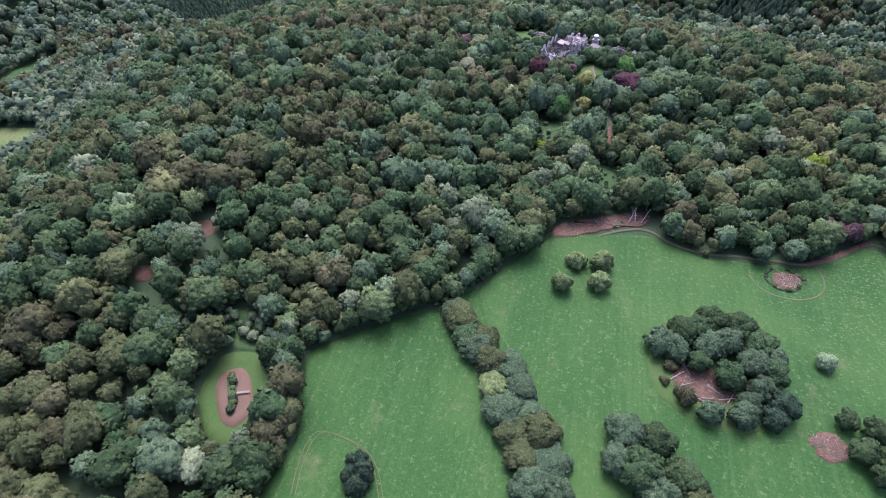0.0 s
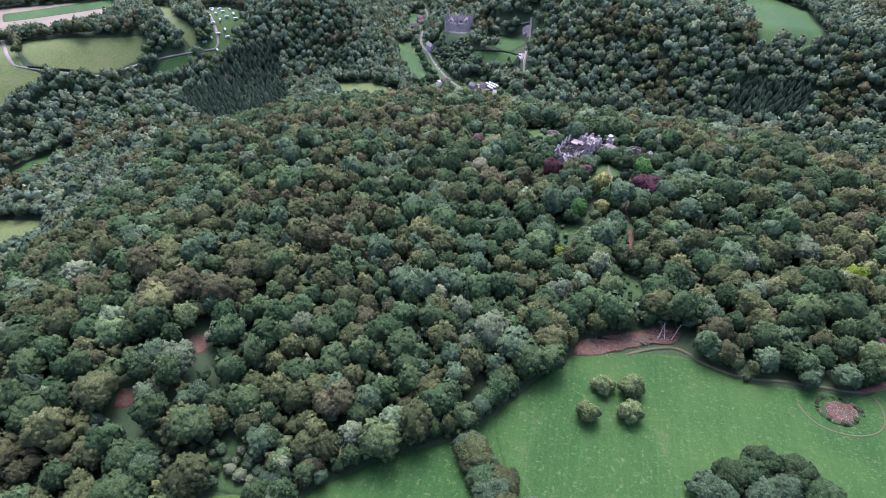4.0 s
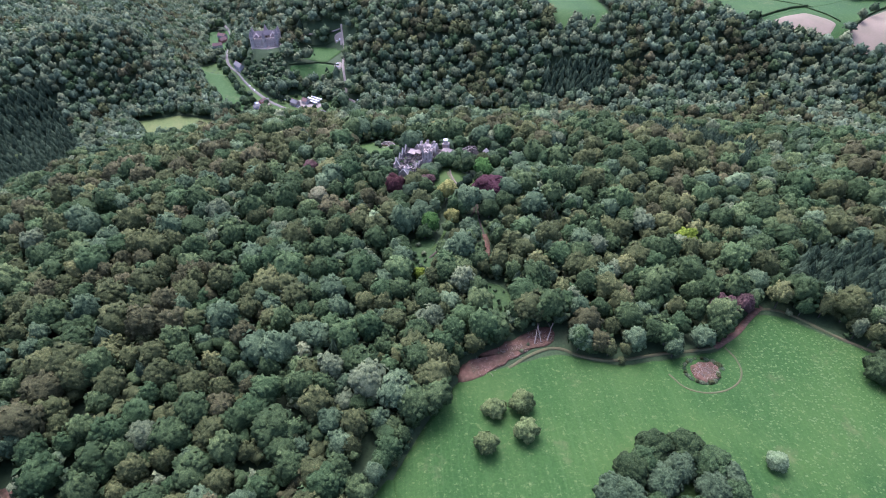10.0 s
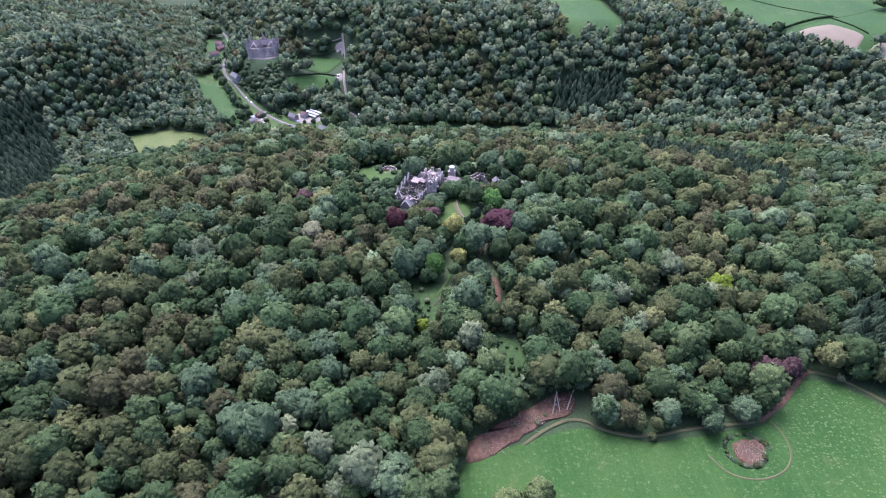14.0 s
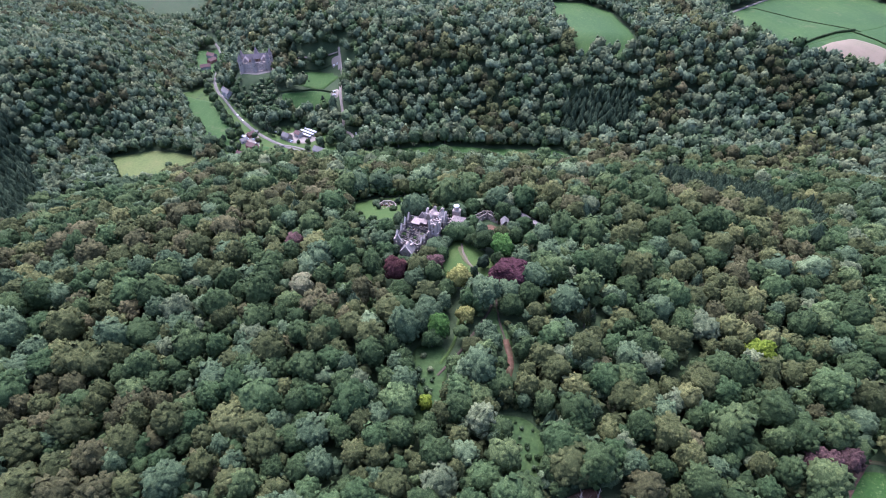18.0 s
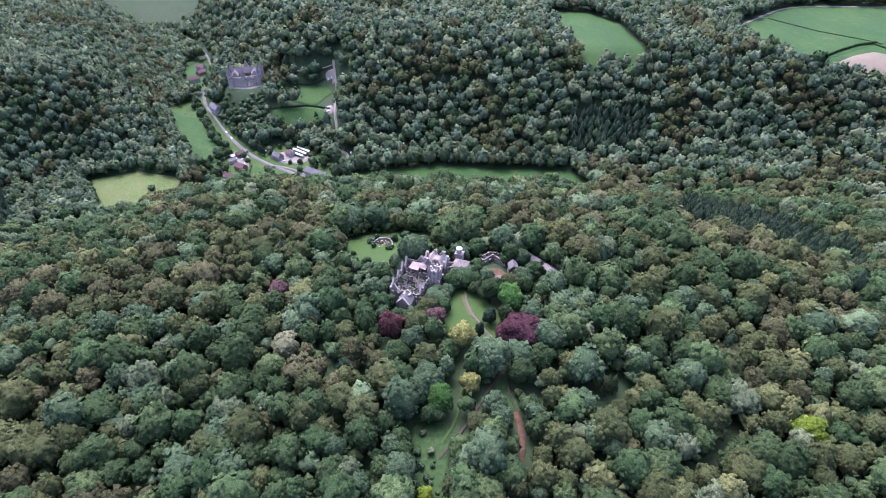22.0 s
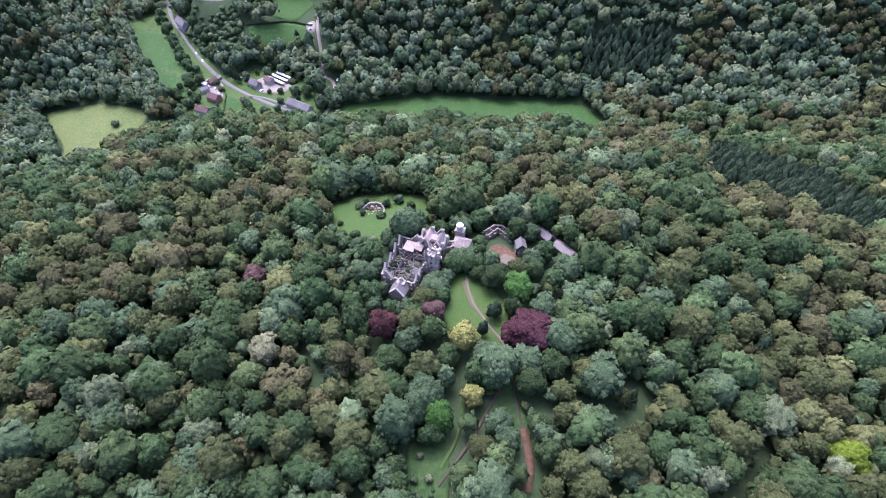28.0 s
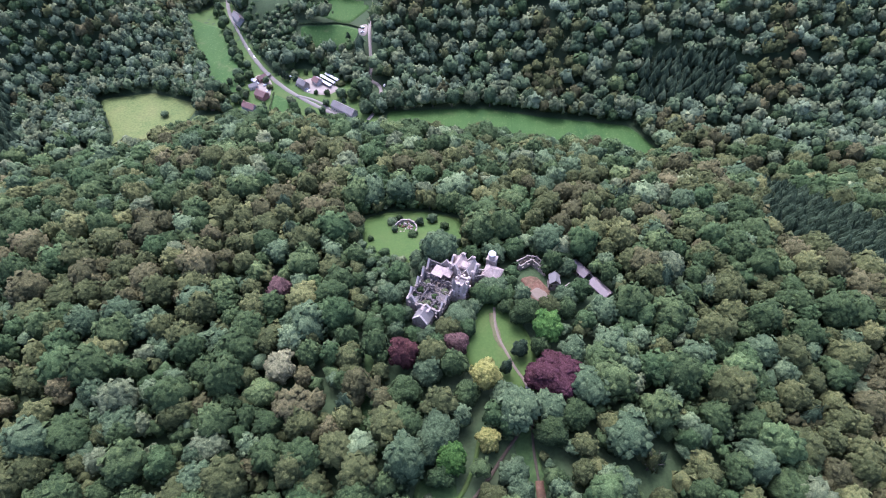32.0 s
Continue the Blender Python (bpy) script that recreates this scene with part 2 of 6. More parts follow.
def height(x, y):
    """A domed castle hill over two valleys, with a plateau across them."""
    x, y = np.asarray(x, float), np.asarray(y, float)
    d, side = to_line(x, y, MAIN)
    e, _ = to_line(x, y, SIDE)
    bed = -88 + 14 * ease(x, 210, 380)
    top = 5.5 + 1.2 * np.sin(x / 61) * np.cos(y / 47)
    crest = top + 22 * hump(x, y, -255, -225, 65, 105) + 4 * hump(x, y, 0, 45, 70, 60) + 3 * hump(x, y, 215, 85, 60, 55) - 17 * hump(x, y, 330, 85, 42, 55)
    west = 1 - ease(x, -430, -300)
    near = 1 - np.clip((d - 30 - 30 * west - 22 * ease(x, 190, 290)) / (345 - 85 * ease(x, -60, 160) - 35 * west), 0, 1)
    hill = bed + (crest - bed) * (1 - near ** 2.2)
    over = top + 2.0 - 14 * np.clip((-x - 350) / 150, 0, 1)
    over = over + 7 * ease(d, 60, 150) * np.sin(x / 47 + 0.8) * np.cos(y / 95) * ease(x, -200, -60) * (1 - ease(y, 380, 430))
    plateau = bed + (over - bed) * ease(d, 24 + 46 * west + 40 * hump(x, y, -340, 330, 70, 60), 189 + 25 * west) * ease(e, 20, 170)
    z = np.where(side > 0, plateau, hill)
    for cx, cy, r, level in ((-142, 470, 44, -52), (-226, 514, 26, -46), (-150, 370, 45, -87), (-225, 350, 40, -87)):
        w = np.minimum(1, 1.7 * hump(x, y, cx, cy, r, r))
        z = z * (1 - w) + level * w
    return z


def ht(x, y):
    return float(height(np.array([x]), np.array([y]))[0])


def mesh_of(name, verts, faces, mats, index=None, smooth=False):
    """A mesh from arrays of points and triangles."""
    me = bpy.data.meshes.new(name)
    verts, faces = np.asarray(verts, np.float32), np.asarray(faces, np.int32)
    me.vertices.add(len(verts))
    me.vertices.foreach_set("co", verts.ravel())
    k = faces.shape[1]
    me.loops.add(faces.size)
    me.loops.foreach_set("vertex_index", faces.ravel())
    me.polygons.add(len(faces))
    me.polygons.foreach_set("loop_start", np.arange(0, faces.size, k, dtype=np.int32))
    if index is not None:
        me.polygons.foreach_set("material_index", np.asarray(index, np.int32))
    for m in mats:
        me.materials.append(m)
    if smooth is not False:
        me.polygons.foreach_set("use_smooth", np.broadcast_to(np.asarray(smooth, bool), len(faces)))
    me.update(calc_edges=True)
    return me


def ground_sheet():
    xs = np.concatenate([np.linspace(-4500, -1000, 22)[:-1], np.arange(-1000, 901, 9.0), np.linspace(900, 4500, 22)[1:]])
    ys = np.concatenate([np.linspace(-4500, -520, 22)[:-1], np.arange(-520, 861, 9.0), np.linspace(860, 4500, 22)[1:]])
    gx, gy = np.meshgrid(xs, ys)
    z = height(gx, gy) + 0.06 * np.sin(gx / 9) * np.sin(gy / 11)
    n, w = len(ys), len(xs)
    i = (np.arange(n - 1)[:, None] * w + np.arange(w - 1)).ravel()
    f = np.stack([i, i + 1, i + w + 1, i + w], 1)
    ob = new("ground", mesh_of("ground", np.stack([gx, gy, z], -1).reshape(-1, 3), f, [FLOOR], smooth=True))
    tagged(ob, "dark leaf-littered woodland ground over hills and valleys", "ground", kind="structure")


ground_sheet()


def inside(px, py, poly):
    px, py = np.asarray(px, float), np.asarray(py, float)
    hit = np.zeros(px.shape, bool)
    for (ax, ay), (bx, by) in zip(poly, poly[1:] + poly[:1]):
        cross = ((ay > py) != (by > py)) & (px < (bx - ax) * (py - ay) / (by - ay + 1e-12) + ax)
        hit ^= cross
    return hit


def rounded(poly, step=3.0, wobble=0.6, soft=2):
    """The outline of a plot with its corners cut and its edge a little uneven."""
    p = [Vector(q) for q in poly]
    for _ in range(soft):
        p = [v for a, b in zip(p, p[1:] + p[:1]) for c in [min(0.2, 4.0 / ((b - a).length + 0.1))] for v in (a.lerp(b, c), a.lerp(b, 1 - c))]
    out = []
    for a, b in zip(p, p[1:] + p[:1]):
        k = max(1, int((b - a).length / step))
        out += [a.lerp(b, j / k) for j in range(k)]
    return [(v.x + wobble * noise.noise((v.x / 4, v.y / 4, 0)), v.y + wobble * noise.noise((v.x / 4, v.y / 4, 9))) for v in out]


PLOTS, BORDERS = [], []


def plot(name, poly, material, label, category, lift=0.45, wobble=0.8, margin=None, centre=None, kind="structure"):
    """A stretch of ground cover laid over the land, from its middle out to its outline."""
    edge = np.array(rounded(poly, wobble=wobble))
    c = np.array(centre or edge.mean(0))
    far = np.hypot(*(edge - c).T).max()
    rings = max(4, int(far / 5))
    v, f = [], []
    n = len(edge)
    for k in range(rings):
        p = c + (edge - c) * (1 if k == 0 else 1 - 0.8 / far if k == 1 else 1 - (k - 1) / (rings - 1))
        drop = -0.5 if k == 0 else lift
        v.append(np.column_stack([p, height(p[:, 0], p[:, 1]) + drop]))
        if k:
            i = np.arange(n)
            j = (i + 1) % n
            a, b = (k - 1) * n, k * n
            f.append(np.stack([a + i, a + j, b + j], 1))
            f.append(np.stack([a + i, b + j, b + i], 1))
    v.append(np.array([[*c, ht(*c) + lift]]))
    i = np.arange(n)
    a = (rings - 1) * n
    f.append(np.stack([a + i, a + (i + 1) % n, np.full(n, rings * n)], 1))
    ob = new(name, mesh_of(name, np.concatenate(v), np.concatenate(f), [material], smooth=True))
    tagged(ob, label, category, kind=kind)
    PLOTS.append(margin or poly)
    if name in ("pasture", "clearing", "lawn", "meadow", "field", "verge", "earth_bank", "pond_bank", "scrub_ground"):
        BORDERS.append(poly)
    return ob


ROADS = []


def strip(name, line, width, material, label, lift=0.6, category="road", clear=2.0):
    """A road or track along a line."""
    p = [Vector(q) for q in line]
    for _ in range(2):
        p = [p[0]] + [v for a, b in zip(p, p[1:]) for v in (a.lerp(b, 0.25), a.lerp(b, 0.75))] + [p[-1]]
    pts = []
    for a, b in zip(p, p[1:]):
        k = max(1, int((b - a).length / 4))
        pts += [a.lerp(b, j / k) for j in range(k)]
    pts.append(p[-1])
    q = np.array(pts)
    t = np.gradient(q, axis=0)
    t /= np.hypot(*t.T)[:, None] + 1e-9
    nrm = np.column_stack([-t[:, 1], t[:, 0]])
    cols = []
    for o, dz in ((-0.5, -0.5), (-0.46, lift), (0, lift + 0.05), (0.46, lift), (0.5, -0.5)):
        wob = 1 + 0.08 * np.sin(np.arange(len(q)) * 1.7 + o * 5)
        e = q + nrm * (o * width * wob)[:, None]
        cols.append(np.column_stack([e, height(q[:, 0], q[:, 1]) + dz]))
    v = np.stack(cols, 1).reshape(-1, 3)
    i = (np.arange(len(q) - 1)[:, None] * 5 + np.arange(4)).ravel()
    ob = new(name, mesh_of(name, v, np.stack([i, i + 5, i + 6, i + 1], 1), [material], smooth=True))
    tagged(ob, label, category, kind="structure")
    ROADS.append((list(map(tuple, q)), width / 2 + clear))
    return ob


# ---- fields, lawns, tracks and roads ----
plot("pasture", [(-107, -305), (-72, -276), (-40, -257), (-28, -262), (-13, -292), (6, -330), (25, -365), (64, -440), (-60, -450), (-99, -385), (-92, -352), (-98, -335)],
     GRASS, "mown green pasture with pale tractor lines", "field")
plot("pasture", [(-28, -244), (-10, -215), (10, -188), (38, -180), (70, -172), (103, -184), (135, -181), (166, -178), (180, -164), (198, -151), (216, -155), (240, -178), (300, -225), (360, -320), (320, -440), (70, -445), (29, -362), (3, -310), (-15, -272)],
     GRASS, "large bright green pasture with faint wheel marks", "field", centre=(130, -290))
plot("field_margin", [(-44, -262), (-27, -238), (-6, -282), (14, -318), (44, -376), (82, -448), (52, -448), (14, -372), (-8, -328), (-26, -284)], GRASS, "grassy margin under the hedgerow trees", "field", lift=0.3)
plot("earth_bank", [(9, -190), (10, -179), (27, -170), (48, -159), (67, -150), (73, -153), (71, -164), (55, -168), (35, -179), (19, -189)],
     EARTH, "bare red earth bank along the wood's edge", "bank", lift=0.9, wobble=1.6)
plot("earth_patch", [(-204, -243), (-193, -239), (-187, -250), (-197, -257)], EARTH, "patch of bare red earth in the wood", "bare earth", margin=[(-206, -242), (-190, -238), (-172, -258), (-188, -270)])
plot("earth_patch", [(-218, -284), (-208, -281), (-203, -290), (-212, -296)], EARTH, "small red earth scrape under trees", "bare earth", margin=[(-220, -283), (-206, -279), (-190, -298), (-204, -310)])
plot("clearing", [(-13, -60), (6, -60), (6, -84), (-2, -112), (-15, -114)], SCRUBBY, "small grassy clearing among the trees", "clearing")
plot("clearing", [(28, -108), (46, -112), (54, -126), (42, -150), (26, -152), (32, -132)], SCRUBBY, "grassy clearing running down between trees", "clearing")
plot("clearing", [(-44, 8), (-40, 10), (-36, -30), (-38, -45), (-44, -45), (-42, -20)], SCRUBBY, "narrow grassy ride in the park", "clearing", wobble=0.3)
plot("clearing", [(34, -34), (40, -32), (43, -52), (47, -66), (38, -65), (34, -53), (31, -44)], SCRUBBY, "grassy strip beside the muddy ride", "clearing", lift=0.4)
plot("lawn", [(2, 40), (28, 44), (36, 26), (44, 10), (47, -18), (28, -22), (10, -6), (3, 15)], LAWN, "rough green lawn before the ruined castle", "lawn")
plot("worn_ground", [(20, 27), (24, 29), (27, 12), (29, 4), (25, 7), (22, 15)], TRACK, "brownish trodden grass beside the drive", "lawn", lift=0.56, wobble=1.2)
plot("lawn", [(-62, 108), (-56, 78), (-38, 64), (-10, 68), (8, 80), (6, 112), (-16, 120), (-42, 120)], LAWN, "overgrown green lawn behind the castle", "lawn")
plot("courtyard", [(39, 56), (49, 56), (57, 44), (57, 34), (45, 36)], EARTH, "bare earthen yard among ruined outbuildings", "yard", wobble=2)
plot("courtyard_patch", [(43, 42), (47, 48), (54, 44), (56, 37), (50, 36)], DRIVE, "pale trodden patch in the earthen yard", "yard", lift=0.62, wobble=1.5)
plot("castle_ground", [(-24, 40), (-18, 14), (-6, 12), (14, 34), (32, 46), (32, 62), (10, 66), (-14, 60)], FLOOR, "overgrown rubble ground round the castle", "ground", lift=0.3)
plot("meadow", [(-384, 345), (-330, 360), (-272, 340), (-280, 290), (-296, 228), (-330, 236), (-342, 285)], MEADOW, "tussocky yellow-green valley meadow", "meadow")
plot("meadow", [(-272, 322), (-234, 324), (-222, 300), (-246, 276), (-276, 296)], MEADOW, "rough grass plot beside valley sheds", "meadow")
plot("meadow", [(-342, 510), (-304, 504), (-234, 400), (-240, 362), (-262, 360), (-296, 420)], GRASS, "narrow green meadow beside the valley road", "meadow")
plot("meadow", [(-75, 338), (-16, 346), (34, 349), (82, 338), (178, 326), (204, 282), (170, 250), (100, 264), (20, 282), (-70, 294)], GRASS, "long green meadow on the valley floor", "meadow")
plot("meadow", [(-378, 716), (-334, 722), (-331, 680), (-326, 640), (-324, 600), (-334, 588), (-348, 606), (-368, 667)], GRASS, "grass plot round the roadside farm", "meadow")
plot("verge", [(-344, 512), (-326, 566), (-306, 572), (-262, 480), (-222, 418), (-204, 394), (-246, 398), (-300, 424)], LAWN, "rough grass verge beside the valley road", "verge", lift=0.3)
plot("gardens", [(-246, 400), (-212, 400), (-180, 412), (-146, 410), (-118, 388), (-92, 352), (-78, 322), (-76, 292), (-120, 296), (-160, 300), (-222, 306), (-244, 330), (-252, 366)], LAWN, "gardens and verges of the valley hamlet", "garden", lift=0.35, centre=(-165, 350))
plot("garden_plot", [(-200, 364), (-180, 350), (-174, 334), (-182, 322), (-196, 332)], GRASS, "hedged green garden plot in the hamlet", "garden", wobble=0.2, lift=0.6)
plot("yard", [(-178, 388), (-160, 398), (-128, 376), (-140, 362), (-168, 366)], GRAVEL, "gravel yard round the hamlet's workshops", "yard", lift=0.55)
plot("paddock", [(-181, 482), (-160, 514), (-120, 514), (-107, 493), (-128, 463), (-144, 467)], GRASS, "hedged green paddock below the castle hill", "paddock", lift=0.6)
plot("paddock", [(-186, 458), (-144, 463), (-130, 460), (-112, 452), (-114, 436), (-150, 430), (-180, 436)], GRASS, "lower green paddock by the lane", "paddock", lift=0.6)
plot("car_park", [(-118, 460), (-106, 462), (-106, 444), (-118, 446)], GRAVEL, "pale gravel parking place beside the lane", "car park", lift=0.7, wobble=0.2)
plot("car_park", [(-122, 524), (-106, 522), (-106, 506), (-116, 508)], GRAVEL, "gravel parking place by the paddock corner", "car park", lift=0.7, wobble=0.2)
plot("castle_terrace", [(-250, 525), (-205, 532), (-196, 510), (-220, 494), (-250, 500)], GRAVEL, "stony terrace under the distant castle", "terrace", lift=0.4)
plot("field", [(200, 625), (268, 622), (300, 565), (296, 434), (272, 428), (247, 438), (214, 434), (204, 493)], GRASS, "wedge-shaped green field on the far plateau", "field")
plot("field", [(440, 480), (456, 530), (510, 569), (591, 628), (729, 610), (760, 520), (640, 462), (586, 446), (505, 408), (450, 436)], GRASS, "pale green field on the far plateau", "field")
plot("field", [(505, 396), (553, 420), (584, 429), (612, 390), (584, 362), (541, 379)], STUBBLE, "pale harvested stubble field on the plateau", "field")
plot("field", [(-943, 308), (-851, 366), (-770, 372), (-742, 335), (-728, 291), (-764, 226), (-813, 188), (-900, 200)], STUBBLE, "pale harvested field on the western plateau", "field")
plot("field", [(-776, 188), (-723, 224), (-653, 281), (-638, 258), (-677, 192), (-728, 146), (-748, 156)], MEADOW, "wide pale green pasture on the western slope", "field")
plot("field", [(-880, 120), (-797, 172), (-776, 174), (-731, 138), (-700, 150), (-712, 118), (-716, 60), (-800, 40)], MEADOW, "sloping green pasture above the western valley", "field")
plot("field", [(-628, 224), (-618, 258), (-589, 301), (-578, 284), (-596, 249)], GRASS, "small green field beside western woods", "field")
plot("field", [(598, 354), (614, 366), (655, 397), (716, 430), (720, 360), (650, 317), (610, 333)], STUBBLE, "second pale stubble field on the plateau", "field")
plot("field", [(-620, 260), (-583, 295), (-590, 262), (-624, 222), (-636, 218), (-620, 243)], GRASS, "green wedge of pasture beside the caravan lane", "field", lift=0.6)
plot("field", [(-713, 383), (-682, 388), (-637, 340), (-585, 318), (-588, 294), (-612, 306), (-648, 318)], MEADOW, "pale grass patch among plateau trees", "field")
plot("field", [(-916, 285), (-832, 372), (-800, 390), (-764, 366), (-880, 252)], GRASS, "green strip between two stubble fields", "field", lift=0.7)
plot("field", [(440, 505), (760, 480), (735, 446), (657, 401), (640, 392), (594, 353), (538, 372), (494, 390), (466, 415), (446, 446)], GRASS, "green plateau pasture round the stubble", "field", lift=0.3)
plot("yard", [(-230, 396), (-217, 400), (-205, 381), (-202, 354), (-209, 347), (-222, 369)], GRAVEL, "cluttered gravel yard beside the road", "yard", lift=0.55)
plot("caravan_ground", [(-622, 380), (-596, 412), (-537, 384), (-545, 336), (-545, 308), (-578, 296), (-570, 330)], LAWN, "grassy ground of a caravan site", "caravan site", lift=0.5)
plot("meadow", [(-652, -12), (-652, 32), (-628, 74), (-606, 60), (-616, -22)], GRASS, "small meadow in the western valley", "meadow")
plot("meadow", [(-590, -80), (-530, -66), (-510, -110), (-545, -140)], MEADOW, "small hay meadow in the western valley", "meadow")
plot("pond_bank", [(-150, -340), (-148, -318), (-132, -312), (-118, -322), (-110, -346), (-118, -364), (-134, -362)], LAWN, "grassy bank round a muddy pond", "bank", lift=0.5)
plot("scrub_ground", [(-176, -306), (-150, -288), (-122, -292), (-124, -312), (-150, -316), (-168, -322)], SCRUBBY, "scrubby ground between pond and wood", "ground", lift=0.3)
plot("pond", [(-143, -336), (-142, -327), (-134, -322), (-126, -328), (-117, -344), (-122, -355), (-131, -353)], MUD, "shallow pond of pinkish-brown muddy water", "pond", lift=0.68, wobble=0.2)
plot("grove_margin", [(67, -266), (80, -250), (108, -240), (130, -254), (136, -278), (118, -300), (92, -300), (72, -288)], LAWN, "dry rough grass under a field grove", "ground", lift=0.6, wobble=1.8)
plot("grove_earth", [(78, -272), (92, -262), (108, -266), (116, -277), (104, -287), (88, -286)], EARTH, "trampled red earth under a field grove", "bare earth", lift=0.8, wobble=1.8)
plot("grove_earth", [(141, -295), (148, -288), (157, -287), (162, -295), (157, -302), (147, -304)], EARTH, "red earth beside a small clump of trees", "bare earth", lift=0.8, wobble=1.8)
plot("earth_patch", [(141, -188), (148, -185), (156, -186), (159, -191), (157, -198), (148, -200), (142, -197)], EARTH, "round red earth heap in the pasture", "bare earth", lift=1.3, wobble=2)
SLOPE = [(-262, 500), (-236, 488), (-205, 490), (-186, 462), (-190, 434), (-232, 430), (-262, 470)]
SCRUB = [(-60, 80), (-22, 62), (-23, 30), (-32, 2), (-46, 4), (-50, 42)]
PLOTS += [SLOPE, [(4, -196), (10, -176), (48, -156), (72, -147), (82, -160), (76, -178), (40, -190)], [(-38, -260), (-26, -240), (10, -310), (36, -362), (76, -445), (60, -445), (20, -365), (-4, -320)], [(-360, -520), (-100, -520), (-100, -440), (-60, -446), (360, -440), (400, -520), (400, -600), (-360, -600)],
          [(-132, 456), (-104, 502), (-98, 440), (-112, 428)], [(-62, 82), (-20, 62), (-22, 30), (-30, 0), (-48, 2), (-50, 42)]]

strip("road", [(-420, 840), (-380, 790), (-350, 740), (-336, 705), (-326, 676), (-321, 640), (-318, 601), (-309, 556), (-272, 484), (-231, 417), (-194, 376), (-163, 352), (-130, 330), (-100, 318), (-80, 296)], 5.0, ASPHALT, "narrow grey asphalt valley road", clear=5)
strip("side_road", [(-172, 360), (-150, 352), (-132, 336), (-118, 326)], 3.5, ASPHALT, "short side lane past the long barn", lift=0.75)
strip("lane", [(-108, 530), (-103, 497), (-105, 470), (-103, 440), (-98, 410), (-100, 392), (-84, 380), (-82, 350), (-92, 322)], 4.0, GRAVEL, "pale gravel lane along the paddocks", clear=5)
strip("lane", [(-205, 540), (-182, 536), (-163, 532), (-135, 530), (-110, 526)], 4.5, GRAVEL, "pale lane leading to the distant castle")
strip("drive", [(24, 31), (24, 20), (26, 10), (29, 4), (34, -7), (39, -14), (41, -26)], 1.5, DRIVE, "pale gravel drive up to the castle", category="track", clear=4)
strip("drive", [(41, -25), (40, -45), (42, -62)], 1.4, DIRT, "muddy lower drive under the trees", category="track", clear=0.2)
strip("ride", [(42, -60), (43, -75), (39, -88)], 4.0, EARTH, "red earth ride through the wood", lift=0.75, category="track", clear=2)
strip("ride", [(16, -40), (12, -60), (2, -75)], 2.0, LAWN, "grassy path under the park trees", category="track")
strip("field_track", [(40, -181), (56, -171), (71, -167), (83, -176), (103, -181), (129, -177), (148, -177), (167, -175), (183, -166), (199, -151), (207, -147), (222, -153), (241, -178), (300, -222)], 1.9, TRACK, "worn earth wheel track along the field edge", lift=0.7, category="track", clear=1)
strip("field_track", [(163, -175), (180, -167), (199, -151), (207, -146)], 4.2, EARTH, "wide red-brown farm track into the field corner", lift=0.74, category="track", clear=1)
strip("field_track", [(169, -176), (172, -185), (170, -196), (161, -204), (147, -207), (134, -203), (129, -192)], 1.1, TRACK, "worn wheel loop round an earth heap", lift=0.6, category="track", clear=1)
strip("tyre_mark", [(-84, -375), (-87, -359), (-86, -345), (-76, -344), (-61, -347), (-52, -355), (-46, -367)], 0.45, TRACK, "pale tyre mark curving over the pasture", lift=0.62, category="track", clear=0)
strip("tyre_mark", [(-82, -375), (-85, -359), (-84, -345), (-74, -344), (-59, -347), (-50, -355), (-44, -367)], 0.45, TRACK, "pale tyre mark curving over the pasture", lift=0.62, category="track", clear=0)
strip("forest_path", [(0, -83), (17, -64), (26, -50), (37, -35), (39, -24)], 1.6, DIRT, "dark muddy footpath between park trees", lift=0.7, category="track", clear=2.2)
strip("lane", [(-860, 220), (-797, 178), (-745, 132), (-731, 138), (-704, 162), (-676, 190)], 5.0, GRAVEL, "pale lane across the western plateau")
strip("lane", [(-676, 190), (-650, 235), (-625, 262), (-580, 300), (-552, 322), (-627, 395)], 5.0, GRAVEL, "pale lane into the caravan site")
strip("lane", [(442, 500), (456, 534), (510, 573), (591, 632), (735, 614)], 4.0, GRAVEL, "pale farm lane on the far plateau")

# ---- trees ----
rng = np.random.default_rng(7)
ICO_V, ICO_F = [], []
g = (1 + 5 ** 0.5) / 2
for a, b in ((-1, g), (1, g), (-1, -g), (1, -g)):
    ICO_V.append((a, b, 0))
for a, b in ((-1, g), (1, g), (-1, -g), (1, -g)):
    ICO_V.append((0, a, b))
for a, b in ((g, -1), (g, 1), (-g, -1), (-g, 1)):
    ICO_V.append((a, 0, b))
ICO_V = np.array(ICO_V) / math.hypot(1, g)
for i in range(12):
    for j in range(i + 1, 12):
        for k in range(j + 1, 12):
            d = [np.linalg.norm(ICO_V[a] - ICO_V[b]) for a, b in ((i, j), (j, k), (i, k))]
            if max(d) < 1.2:
                c = np.cross(ICO_V[j] - ICO_V[i], ICO_V[k] - ICO_V[i])
                ICO_F.append((i, j, k) if c @ ICO_V[i] > 0 else (i, k, j))
ICO_F = np.array(ICO_F)




def spun(v):
    """Points turned at random about their middle."""
    q, _ = np.linalg.qr(rng.normal(size=(3, 3)))
    return v @ (q * np.sign(np.linalg.det(q)))


